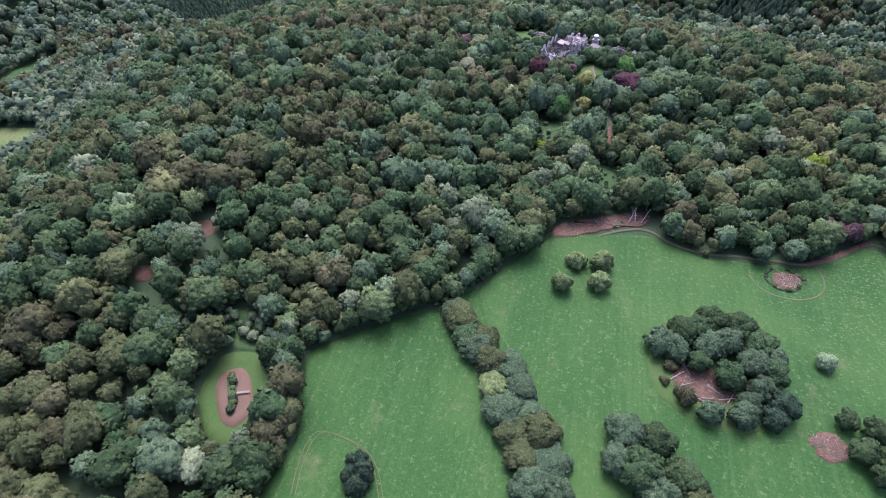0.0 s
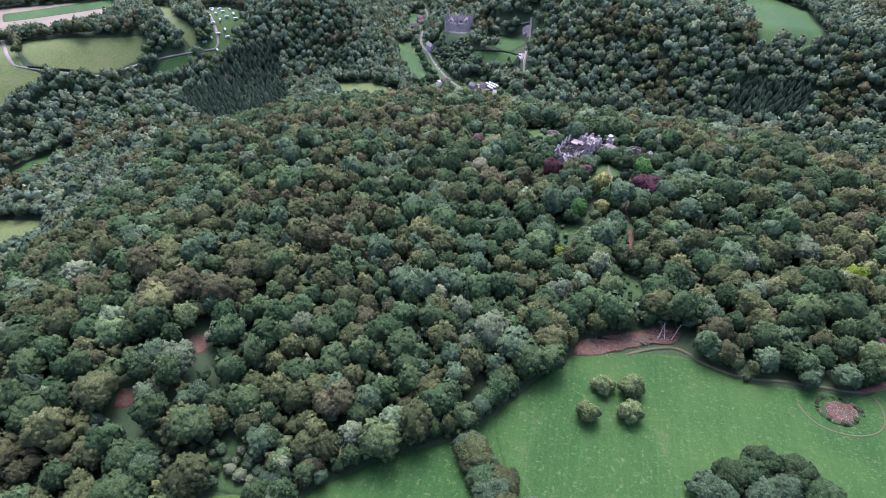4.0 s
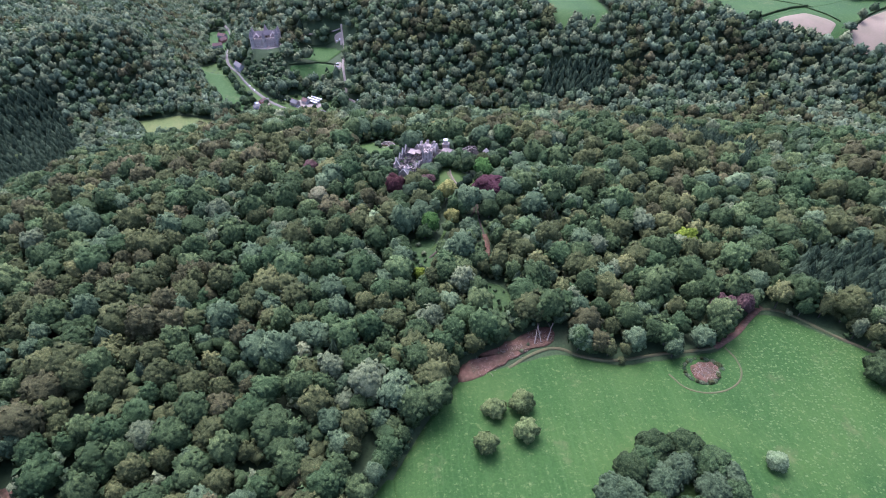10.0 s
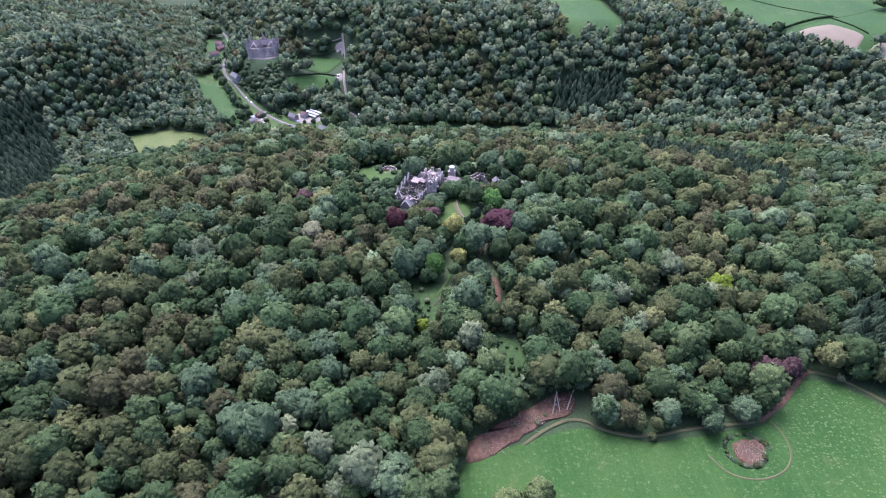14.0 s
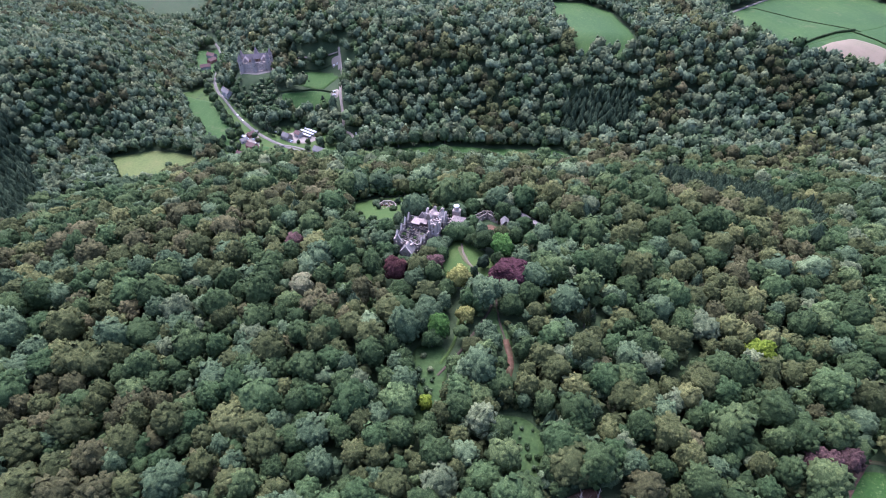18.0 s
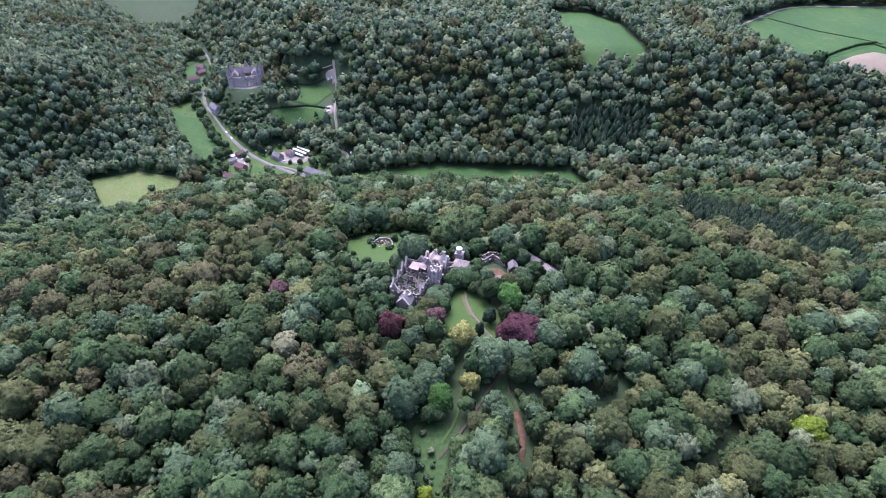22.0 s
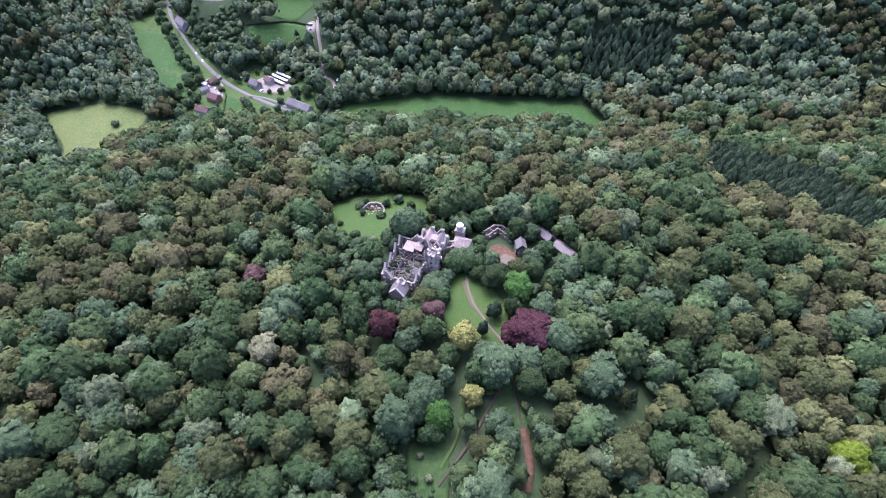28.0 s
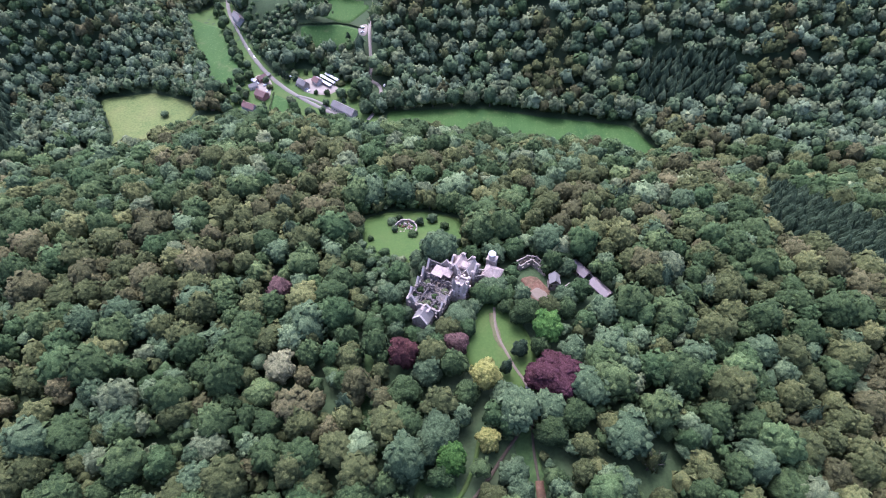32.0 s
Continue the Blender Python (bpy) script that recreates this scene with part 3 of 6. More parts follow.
def geodesic(n):
    """A ball of 20 n n triangles."""
    seen, v, f = {}, [], []
    def at(p):
        p = p / np.linalg.norm(p)
        k = tuple(np.round(p, 5))
        if k not in seen:
            seen[k] = len(v)
            v.append(p)
        return seen[k]
    for a, b, c in ICO_V[ICO_F]:
        for i in range(n):
            for j in range(n - i):
                q = [a + (b - a) * (i + e) / n + (c - a) * (j + g) / n for e, g in ((0, 0), (1, 0), (0, 1), (1, 1))]
                f.append((at(q[0]), at(q[1]), at(q[2])))
                if i + j < n - 1:
                    f.append((at(q[1]), at(q[3]), at(q[2])))
    return np.array(v), np.array(f)


BALLS = {}


def leafy(fine, boughs, clumps, size):
    """A domed crown of unit radius and height: rounded boughs grown together, covered with rounded leaf clumps."""
    if fine not in BALLS:
        BALLS[fine] = geodesic(fine)
    d, f = BALLS[fine]
    d = spun(d)
    f = f[(d[f][:, :, 2].mean(1) > -0.5)]
    used, f = np.unique(f, return_inverse=True)
    d, f = d[used], f.reshape(-1, 3)
    bough = []
    for k in range(boughs):
        up = 1 - (k + 0.5) / boughs * 1.45
        a = k * 2.4 + rng.uniform(-0.4, 0.4)
        flat = math.sqrt(max(0.0, 1 - up * up))
        bough.append((np.array([flat * math.cos(a), flat * math.sin(a), up]) * rng.uniform(0.48, 0.70), 1.32 / boughs ** 0.5 * rng.uniform(0.75, 1.2)))

    def reach(way):
        r = np.full(len(way), 0.55)
        for c, s in bough:
            p = way @ c
            q = p * p - c @ c + s * s
            r = np.maximum(r, np.where(q > 0, p + np.sqrt(np.maximum(q, 0)), 0))
        return r

    v = d * (reach(d) * (0.94 + rng.normal(size=len(d)) * 0.03))[:, None]
    k = np.arange(clumps)
    up = 1 - (k + rng.uniform(0, 1, clumps)) / clumps * 1.38
    a = k * 2.39996 + rng.uniform(-0.3, 0.3, clumps)
    flat = np.sqrt(np.maximum(0, 1 - up * up))
    way = np.column_stack([flat * np.cos(a), flat * np.sin(a), up])
    r = reach(way)
    near = np.cross(way, (0.3, 0.2, 0.93))
    near /= np.linalg.norm(near, axis=1)[:, None] + 1e-9
    far = np.cross(way, near)
    lean = (reach(way + near * 0.12) - r)[:, None] * near + (reach(way + far * 0.12) - r)[:, None] * far
    out = way - 2.2 * lean + rng.normal(size=(clumps, 3)) * 0.18
    out /= np.linalg.norm(out, axis=1)[:, None]
    side = np.cross(out, rng.normal(size=(clumps, 3)))
    side /= np.linalg.norm(side, axis=1)[:, None]
    over = np.cross(out, side)
    h = size * rng.uniform(0.65, 1.4, (clumps, 1))
    p = way * r[:, None]
    ring = [p + out * h * 0.42]
    for j in range(4):
        b = j * 1.5708 + rng.uniform(-0.3, 0.3, (clumps, 1))
        q = h * rng.uniform(0.75, 1.25, (clumps, 1))
        ring.append(p + (side * np.cos(b) + over * np.sin(b)) * q - out * h * rng.uniform(0.45, 0.85, (clumps, 1)))
    t = np.stack(ring, 1).reshape(-1, 3)
    fan = np.array([(0, 1 + j, 1 + (j + 1) % 4) for j in range(4)])
    fan = (np.arange(clumps)[:, None, None] * 5 + fan).reshape(-1, 3) + len(v)
    v = np.concatenate([v, t])
    v[:, 2] = 0.40 + 0.60 * v[:, 2]
    return v, np.concatenate([f, fan])


def needled(clumps, size):
    """A conifer of unit radius and unit height: a pointed crown of drooping clumps."""
    v, f = leafy(1, 8, clumps, size)
    k = np.clip(v[:, 2], 0, 1)
    v[:, :2] *= (1.3 * (1.02 - k) ** 0.8)[:, None]
    return v, f


NEAR = [leafy(3, 16, 190, 0.122) for _ in range(6)]
GREAT = [leafy(5, 30, 560, 0.074) for _ in range(3)]
MID = [leafy(2, 14, 96, 0.157) for _ in range(16)]
FAR = [leafy(1, 8, 17, 0.30) for _ in range(12)]
LOW = [leafy(1, 5, 8, 0.40) for _ in range(8)]
SPRUCE = [needled(54, 0.20) for _ in range(4)]
SPRUCE_FAR = [needled(18, 0.32) for _ in range(4)]
STEM = (np.array([(math.cos(a) * r, math.sin(a) * r, z) for z, r in ((0, 1.0), (1, 0.55)) for a in (0, 2.1, 4.2)]),
        np.array([(0, 1, 4), (0, 4, 3), (1, 2, 5), (1, 5, 4), (2, 0, 3), (2, 3, 5)]))


def wood(name, label, trees, leaf, needle, stems):
    """Many trees as one mesh. Rows: x, y, ground, crown radius, height, leaf material, conifer or not."""
    vs, fs, ms, ts, n = [], [], [], [], 0
    trees = np.asarray(trees)
    tints = np.clip(rng.normal(size=len(trees)) * 0.42, -1, 1)
    kinds = rng.integers(0, 1000, len(trees))
    for flag, models in ((0, leaf), (1, needle)):
        for k, (v, f) in enumerate(models):
            pick = (trees[:, 6] == flag) & (kinds % len(models) == k)
            t = trees[pick]
            ts.append(np.repeat(tints[pick], len(v)))
            if not len(t):
                continue
            a = rng.uniform(0, 6.28, len(t))
            c, s = np.cos(a)[:, None], np.sin(a)[:, None]
            low = t[:, 4] * (0.06 if flag else 0.20 if stems else 0.26)
            x = (v[:, 0] * c - v[:, 1] * s) * t[:, 3:4] + t[:, 0:1]
            y = (v[:, 0] * s + v[:, 1] * c) * t[:, 3:4] + t[:, 1:2]
            z = v[:, 2] * (t[:, 4] - low)[:, None] + (t[:, 2] + low)[:, None]
            vs.append(np.stack([x, y, z], -1).reshape(-1, 3))
            fs.append((f[None] + (np.arange(len(t)) * len(v))[:, None, None] + n).reshape(-1, 3))
            ms.append(np.repeat(t[:, 5], len(f)))
            n += len(t) * len(v)
    if stems:
        v, f = STEM
        r = (0.18 + 0.012 * trees[:, 4])[:, None]
        x, y = v[:, 0] * r + trees[:, 0:1], v[:, 1] * r + trees[:, 1:2]
        z = v[:, 2] * (trees[:, 4] * 0.6)[:, None] + trees[:, 2:3] - 0.5
        vs.append(np.stack([x, y, z], -1).reshape(-1, 3))
        fs.append((f[None] + (np.arange(len(trees)) * len(v))[:, None, None] + n).reshape(-1, 3))
        ms.append(np.full(len(trees) * len(f), len(LEAF)))
        ts.append(np.zeros(len(trees) * len(v)))
    me = mesh_of(name, np.concatenate(vs), np.concatenate(fs), LEAF + [BARK], np.concatenate(ms), True)
    me.attributes.new("tint", "FLOAT", "POINT").data.foreach_set("value", np.concatenate(ts).astype(np.float32))
    ob = new(name, me)
    return tagged(ob, label, "woodland", kind="stuff")


def part(name, me, parent, label=""):
    ob = new(name, me)
    ob.parent = parent
    return tagged(ob, label)


CROWNS, TRUNKS = {}, {}


def trunk_mesh(k):
    """A tapered trunk of unit height with limbs, its girth in the same units."""
    if k in TRUNKS:
        return TRUNKS[k]
    bm = bmesh.new()
    def limb(a, b, r0, r1, n=6):
        a, b = Vector(a), Vector(b)
        q = (b - a).to_track_quat("Z", "Y")
        rows = [[bm.verts.new(p + q @ Vector((math.cos(i * 6.283 / n) * r, math.sin(i * 6.283 / n) * r, 0))) for i in range(n)] for p, r in ((a, r0), (b, r1))]
        for i in range(n):
            bm.faces.new((rows[0][i], rows[0][(i + 1) % n], rows[1][(i + 1) % n], rows[1][i]))
    limb((0, 0, -0.03), (0.01, 0, 0.35), 0.032, 0.022)
    limb((0.01, 0, 0.34), (0, 0.01, 0.8), 0.022, 0.006)
    for i in range(5):
        a = i * 1.26 + k
        limb((0, 0, 0.25 + 0.06 * i), (0.2 * math.cos(a), 0.2 * math.sin(a), 0.5 + 0.07 * i), 0.012, 0.004, 4)
    me = bpy.data.meshes.new("trunk")
    bm.to_mesh(me)
    bm.free()
    me.materials.append(BARK)
    TRUNKS[k] = me
    return me


def tree(name, x, y, radius, tall, material, label, category="tree", group="", conifer=False, low=0.25, shape=None):
    k = rng.integers(6) if shape is None else shape
    key = (k % len(SPRUCE) if conifer else k, material.name, conifer, radius > 8.9, radius > 3.5)
    if key not in CROWNS:
        v, f = SPRUCE[key[0]] if conifer else GREAT[key[0] % 3] if radius > 8.9 else NEAR[key[0]]
        size = 12.0 if radius > 8.9 else 6.0 if radius > 3.5 else 2.2
        CROWNS[key] = mesh_of("crown", v * (size, size, 2 * size), f, [material], smooth=True), size
    root = new(name)
    root.location = (x, y, ht(x, y))
    root.rotation_euler = (0, 0, rng.uniform(0, 6.28))
    tagged(root, label, category, group)
    t = part("trunk", trunk_mesh(int(k) % 3), root, "")
    t.scale = (tall, tall, tall * 0.95)
    crown, size = CROWNS[key]
    c = part("crown", crown, root)
    lo = 0.06 if conifer else low
    c.location = (0, 0, tall * lo)
    radius *= 1.0 if conifer else 1.12
    c.scale = (radius / size, radius / size * rng.uniform(0.9, 1.1), tall * (1 - lo) / (2 * size))
    return root


def scatter(x0, x1, y0, y1, gap):
    """Places about gap metres apart, off a regular grid, with none on plots and roads."""
    nx, ny = int((x1 - x0) / gap), int((y1 - y0) / (gap * 0.87))
    gx, gy = np.meshgrid(np.arange(nx), np.arange(ny))
    x = x0 + (gx + 0.5 * (gy % 2) + rng.uniform(-0.36, 0.36, gx.shape)) * gap
    y = y0 + (gy + rng.uniform(-0.36, 0.36, gx.shape)) * gap * 0.87
    return x.ravel(), y.ravel()


def open_ground(x, y, grow=1.0):
    bad = np.zeros(x.shape, bool)
    for poly in PLOTS:
        c = np.mean(poly, 0)
        far = np.hypot(*(np.array(poly) - c).T).max()
        big = [tuple(c + (np.array(p) - c) * (1 + grow / far)) for p in poly]
        bad |= inside(x, y, big)
    for line, half in ROADS:
        near, _ = to_line(x, y, line[::3] + line[-1:])
        bad |= near < half
    return bad


def blotch(x, y, scale, seed):
    return np.array([noise.noise((a / scale, b / scale, seed)) for a, b in zip(x, y)])


SPRUCE_STANDS = [[(271, 241), (281, 159), (312, 118), (341, 83), (307, 42), (266, 58), (229, 82), (200, 108)],
                 [(-538, 315), (-488, 365), (-420, 260), (-400, 170), (-470, 140), (-566, 212)],
                 [(188, 393), (282, 378), (280, 345), (182, 350)],
                 [(228, -138), (300, -190), (335, -185), (340, -120), (260, -98)]]
TAKEN = []
BROWN = [(-160, 114, 18), (-132, 102, 18), (-109, 118, 18), (-184, 91, 18), (-298, 34, 18), (-274, 40, 18), (-225, -118, 18), (-144, -108, 18), (-173, -141, 18), (261, 35, 18), (241, 69, 18), (176, -42, 18), (181, -28, 18), (190, -36, 18), (212, 73, 18), (231, 74, 18), (226, 70, 24), (244, 5, 18), (209, 97, 18), (168, -23, 16), (-127, 84, 26), (-140, 60, 22), (-90, 124, 20), (-32, 172, 26), (90, 141, 20), (183, 180, 26), (220, 87, 26), (234, 52, 24), (222, -4, 20), (140, 165, 18),
         (-212, -310, 20), (-195, -358, 22), (-237, -338, 22), (-225, -222, 18), (-196, -195, 14), (-160, -158, 16), (-196, -40, 24), (-200, -94, 18), (-190, -208, 20), (-110, -194, 14)]


def stand(x, y, lo, hi, bare=None, mix=(0.36, 0.55, 0.73, 0.96, 1.0)):
    """Rows for wood(): sizes, leaf and kind by place."""
    keep = ~open_ground(x, y)
    for cx, cy, r in TAKEN:
        keep &= np.hypot(x - cx, y - cy) > r
    if bare is not None:
        keep &= bare(x, y)
    x, y = x[keep], y[keep]
    z = height(x, y)
    b1, b2 = blotch(x, y, 70, 1), blotch(x, y, 26, 5)
    u = rng.random(len(x))
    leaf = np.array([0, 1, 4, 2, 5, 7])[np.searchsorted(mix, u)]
    brown = b1 + 0.5 * b2 + rng.normal(size=len(x)) * 0.15 > 0.36
    for cx, cy, rad in BROWN:
        brown |= np.hypot(x - cx, y - cy) < rad * rng.uniform(0.7, 1.2, len(x))
    leaf = np.where(brown, np.where(u < 0.55, 2, 3), leaf)
    con = np.zeros(len(x), bool)
    for poly in SPRUCE_STANDS:
        con |= inside(x, y, poly)
    con ^= (rng.random(len(x)) < 0.008)
    leaf = np.where(con, 6, leaf)
    r = (lo + (hi - lo) * rng.random(len(x)) ** 1.5) * np.where(con, 0.8, 1.0)
    t = r * rng.uniform(1.1, 1.9, len(x)) + 7.5 + np.where(con, 4, 0)
    return np.column_stack([x, y, z, r, t, leaf, con])


# ---- building parts ----
def finish(name, bm, material, parent, label=""):
    me = bpy.data.meshes.new(name)
    bmesh.ops.recalc_face_normals(bm, faces=bm.faces)
    bm.to_mesh(me)
    bm.free()
    me.materials.append(material)
    return part(name, me, parent, label)


def slab(bm, x0, x1, y0, y1, z0, z1, jitter=0.0):
    """A box, its upper edge uneven by jitter."""
    v = [bm.verts.new((x, y, z)) for z in (z0, z1) for x, y in ((x0, y0), (x1, y0), (x1, y1), (x0, y1))]
    for k in v[4:]:
        k.co.z += random.uniform(-jitter, jitter)
    for f in ((3, 2, 1, 0), (4, 5, 6, 7), (0, 1, 5, 4), (1, 2, 6, 5), (2, 3, 7, 6), (3, 0, 4, 7)):
        bm.faces.new([v[k] for k in f])


def prism(bm, pts, z0, z1):
    a = [bm.verts.new((x, y, z0)) for x, y in pts]
    b = [bm.verts.new((x, y, z1)) for x, y in pts]
    n = len(pts)
    bm.faces.new(a[::-1]), bm.faces.new(b)
    for k in range(n):
        bm.faces.new((a[k], a[(k + 1) % n], b[(k + 1) % n], b[k]))


def taper(bm, x, y, z0, z1, r0, r1, n=12):
    rows = [[bm.verts.new((x + r * math.cos(k * 6.2832 / n), y + r * math.sin(k * 6.2832 / n), z)) for k in range(n)] for z, r in ((z0, r0), (z1, r1))]
    bm.faces.new(rows[0][::-1]), bm.faces.new(rows[1])
    for k in range(n):
        bm.faces.new((rows[0][k], rows[0][(k + 1) % n], rows[1][(k + 1) % n], rows[1][k]))


def pierced_wall(parent, p, q, z0, tall, thick, bays, storeys, material, ragged=0.0, gables=(), name="wall", pier=0.30):
    """A wall from p to q with real window openings in every bay and storey; ragged: how far its broken top goes up and down."""
    p, q = Vector(p), Vector(q)
    length, d = (q - p).length, (q - p).normalized()
    bm = bmesh.new()
    w = length / bays
    for i in range(bays):
        top = tall + (random.uniform(-ragged, ragged * 0.4) if ragged else 0)
        a, b = i * w, (i + 1) * w
        m0, m1 = a + w * pier, b - w * pier
        slab(bm, a, m0, 0, thick, z0 - 1.5, top, ragged * 0.15)
        slab(bm, m1, b, 0, thick, z0 - 1.5, top + random.uniform(-ragged, ragged) * 0.3, ragged * 0.15)
        step = tall / storeys
        low = z0 - 1.5
        for k in range(storeys):
            sill, head = k * step + step * 0.32, k * step + step * 0.82
            slab(bm, m0, m1, 0.02, thick - 0.02, low, sill)
            slab(bm, m0 - 0.1, m1 + 0.1, -0.12, 0.1, sill - 0.15, sill + 0.05)
            low = head
        slab(bm, m0, m1, 0.02, thick - 0.02, low, max(low + 0.3, top - 0.3), ragged * 0.1)
    for at, half, peak in gables:
        v = [bm.verts.new(c) for y in (0, thick) for c in ((at - half, y, tall - 0.4), (at + half, y, tall - 0.4), (at + half * 0.12, y, tall + peak), (at - half * 0.12, y, tall + peak))]
        for f in ((0, 1, 2, 3), (7, 6, 5, 4), (0, 4, 5, 1), (1, 5, 6, 2), (2, 6, 7, 3), (3, 7, 4, 0)):
            bm.faces.new([v[k] for k in f])
    ob = finish(name, bm, material, parent)
    for at, half, peak in gables:
        for side in (-1, 1):
            bm = bmesh.new()
            lo, hi = (at + side * (half + 0.15), tall - 0.4), (at + side * half * 0.06, tall + peak + 0.1)
            v = [bm.verts.new((lx, y, lz + dz)) for lx, lz in (lo, hi) for y in (-0.15, thick + 0.15) for dz in (0.0, 0.5)]
            for f in ((0, 1, 3, 2), (4, 6, 7, 5), (0, 4, 5, 1), (2, 3, 7, 6), (1, 5, 7, 3), (0, 2, 6, 4)):
                bm.faces.new([v[k] for k in f])
            finish("coping", bm, COPING, ob, "bleached coping stones")
    ob.matrix_local = Matrix.Translation((p.x, p.y, 0)) @ Matrix.Rotation(math.atan2(d.y, d.x), 4, "Z")
    return ob


def roof_of(parent, x0, x1, y0, y1, eave, rise, material, along="x", hip=0.0, over=0.4, name="roof", label=""):
    """A pitched roof of two thick leaves with its ridge along x or y; hip draws the ridge's ends in."""
    bm = bmesh.new()
    x0, x1, y0, y1 = x0 - over, x1 + over, y0 - over, y1 + over
    for dz in (0.0, 0.22):
        c = [(x0, y0), (x1, y0), (x1, y1), (x0, y1)]
        if along == "x":
            r = [(x0 + hip, (y0 + y1) / 2), (x1 - hip, (y0 + y1) / 2)]
        else:
            r = [((x0 + x1) / 2, y0 + hip), ((x0 + x1) / 2, y1 - hip)]
        v = [bm.verts.new((*k, eave + dz)) for k in c] + [bm.verts.new((*k, eave + rise + dz)) for k in r]
        fs = ((0, 1, 5, 4), (2, 3, 4, 5), (1, 2, 5), (3, 0, 4)) if along == "x" else ((1, 2, 5, 4), (3, 0, 4, 5), (0, 1, 4), (2, 3, 5))
        for f in fs:
            if len(f) == 3 and hip == 0:
                continue
            bm.faces.new([v[k] for k in f])
        if dz == 0:
            lower = v
    for a, b in ((0, 1), (1, 2), (2, 3), (3, 0)):
        bm.faces.new((lower[a], lower[b], v[b], v[a]))
    return finish(name, bm, material, parent, label)


def house(x, y, turn, length, width, walls, rise, wall_mat, roof_mat, label, name="house", hip=0.0, chimneys=1, rows=1):
    root = new(name)
    root.location, root.rotation_euler = (x, y, ht(x, y) + 0.4), (0, 0, radians(turn))
    tagged(root, label, "house")
    a, b = length / 2, width / 2
    bm = bmesh.new()
    prism(bm, [(-a, -b), (a, -b), (a, b), (-a, b)], -2.0, walls)
    if hip == 0:
        for s in (-a, a - 0.3):
            v = [bm.verts.new((s + o, yy, zz)) for o in (0, 0.3) for yy, zz in ((-b, walls), (b, walls), (0, walls + rise - 0.1))]
            bm.faces.new(v[:3]), bm.faces.new(v[3:][::-1])
            bm.faces.new((v[0], v[2], v[5], v[3])), bm.faces.new((v[1], v[4], v[5], v[2]))
    finish("wall", bm, wall_mat, root)
    roof = roof_of(root, -a, a, -b, b, walls - 0.1, rise, roof_mat, hip=hip)
    for k in range(chimneys):
        bm = bmesh.new()
        cx = (-a + 1.2) if k == 0 else a - 1.2
        slab(bm, cx - 0.4, cx + 0.4, -0.4, 0.4, walls + rise * 0.4, walls + rise + 1.1)
        slab(bm, cx - 0.5, cx + 0.5, -0.5, 0.5, walls + rise + 0.9, walls + rise + 1.05)
        finish("chimney", bm, BRICK, roof)
    n = max(2, int(length / 3.2))
    for side in (-1, 1):
        for r in range(rows):
            for k in range(n):
                px = -a + (k + 0.5) * length / n
                if side == -1 and k == n // 2 and r == 0:
                    bm = bmesh.new()
                    slab(bm, px - 0.5, px + 0.5, side * b - 0.06, side * b + 0.06, 0, 2.05)
                    finish("door", bm, WOOD, root)
                    continue
                bm = bmesh.new()
                z = 0.9 + r * 2.7
                slab(bm, px - 0.55, px + 0.55, side * b - 0.05, side * b + 0.05, z, z + 1.2)
                w = finish("window", bm, FRAME, root)
                bm = bmesh.new()
                slab(bm, px - 0.45, px + 0.45, side * b - 0.07, side * b + 0.07, z + 0.1, z + 1.1)
                finish("pane", bm, PANE, w)
    return root


BRICK = surface("red brick", ((0.22, 0.10, 0.08), (0.32, 0.15, 0.12)), ((0.20, 0.10, 0.08), (0.30, 0.16, 0.13)), 3, 0.4)
TILES = surface("brown clay tiles", ((0.10, 0.058, 0.052), (0.16, 0.092, 0.08)), ((0.09, 0.058, 0.054), (0.15, 0.095, 0.085)), 2.5, 0.3)
PLASTER = surface("pale plaster", ((0.34, 0.31, 0.29), (0.46, 0.42, 0.40)), ((0.30, 0.27, 0.25), (0.44, 0.41, 0.38)), 1.0, 0.2)
SHEET = surface("white sheeting", ((0.50, 0.48, 0.48), (0.62, 0.60, 0.60)), ((0.44, 0.42, 0.42), (0.64, 0.62, 0.62)), 0.8, 0.2, rough=0.5)
FELT = surface("faded pink roof deck", ((0.16, 0.122, 0.106), (0.28, 0.22, 0.195), (0.41, 0.33, 0.295)), ((0.11, 0.088, 0.076), (0.34, 0.27, 0.24)), 1.4, 0.25)
RUBBLE = surface("charred rubble", ((0.06, 0.052, 0.05), (0.14, 0.12, 0.112), (0.30, 0.26, 0.245)), ((0.07, 0.07, 0.055), (0.18, 0.15, 0.14)), 1.8, 0.3, bump=0.8, dist=0.5)
WOOD = surface("weathered wood", ((0.16, 0.12, 0.09), (0.26, 0.21, 0.16)), ((0.15, 0.12, 0.09), (0.25, 0.20, 0.16)), 3, 0.4)
BONE = surface("bleached dead wood", ((0.20, 0.16, 0.125), (0.30, 0.25, 0.20)), ((0.19, 0.155, 0.12), (0.28, 0.23, 0.19)), 3, 0.4)
CASTLE = surface("rose-grey castle stone", ((0.28, 0.23, 0.196), (0.40, 0.33, 0.285), (0.50, 0.42, 0.365)), ((0.26, 0.21, 0.178), (0.48, 0.395, 0.34)), 1.1, 0.1)
COPING = surface("bleached coping stone", ((0.32, 0.275, 0.24), (0.48, 0.42, 0.37)), ((0.26, 0.22, 0.19), (0.48, 0.41, 0.36)), 1.5, 0.3)
ROSE = surface("rose-brown old slate", ((0.15, 0.122, 0.115), (0.22, 0.18, 0.17)), ((0.14, 0.115, 0.108), (0.23, 0.19, 0.18)), 1.5, 0.15, rough=0.6)
FRAME = shader("white frame", 0.6)[0]
FRAME.node_tree.nodes["Principled BSDF"].inputs["Base Color"].default_value = (0.6, 0.58, 0.55, 1)
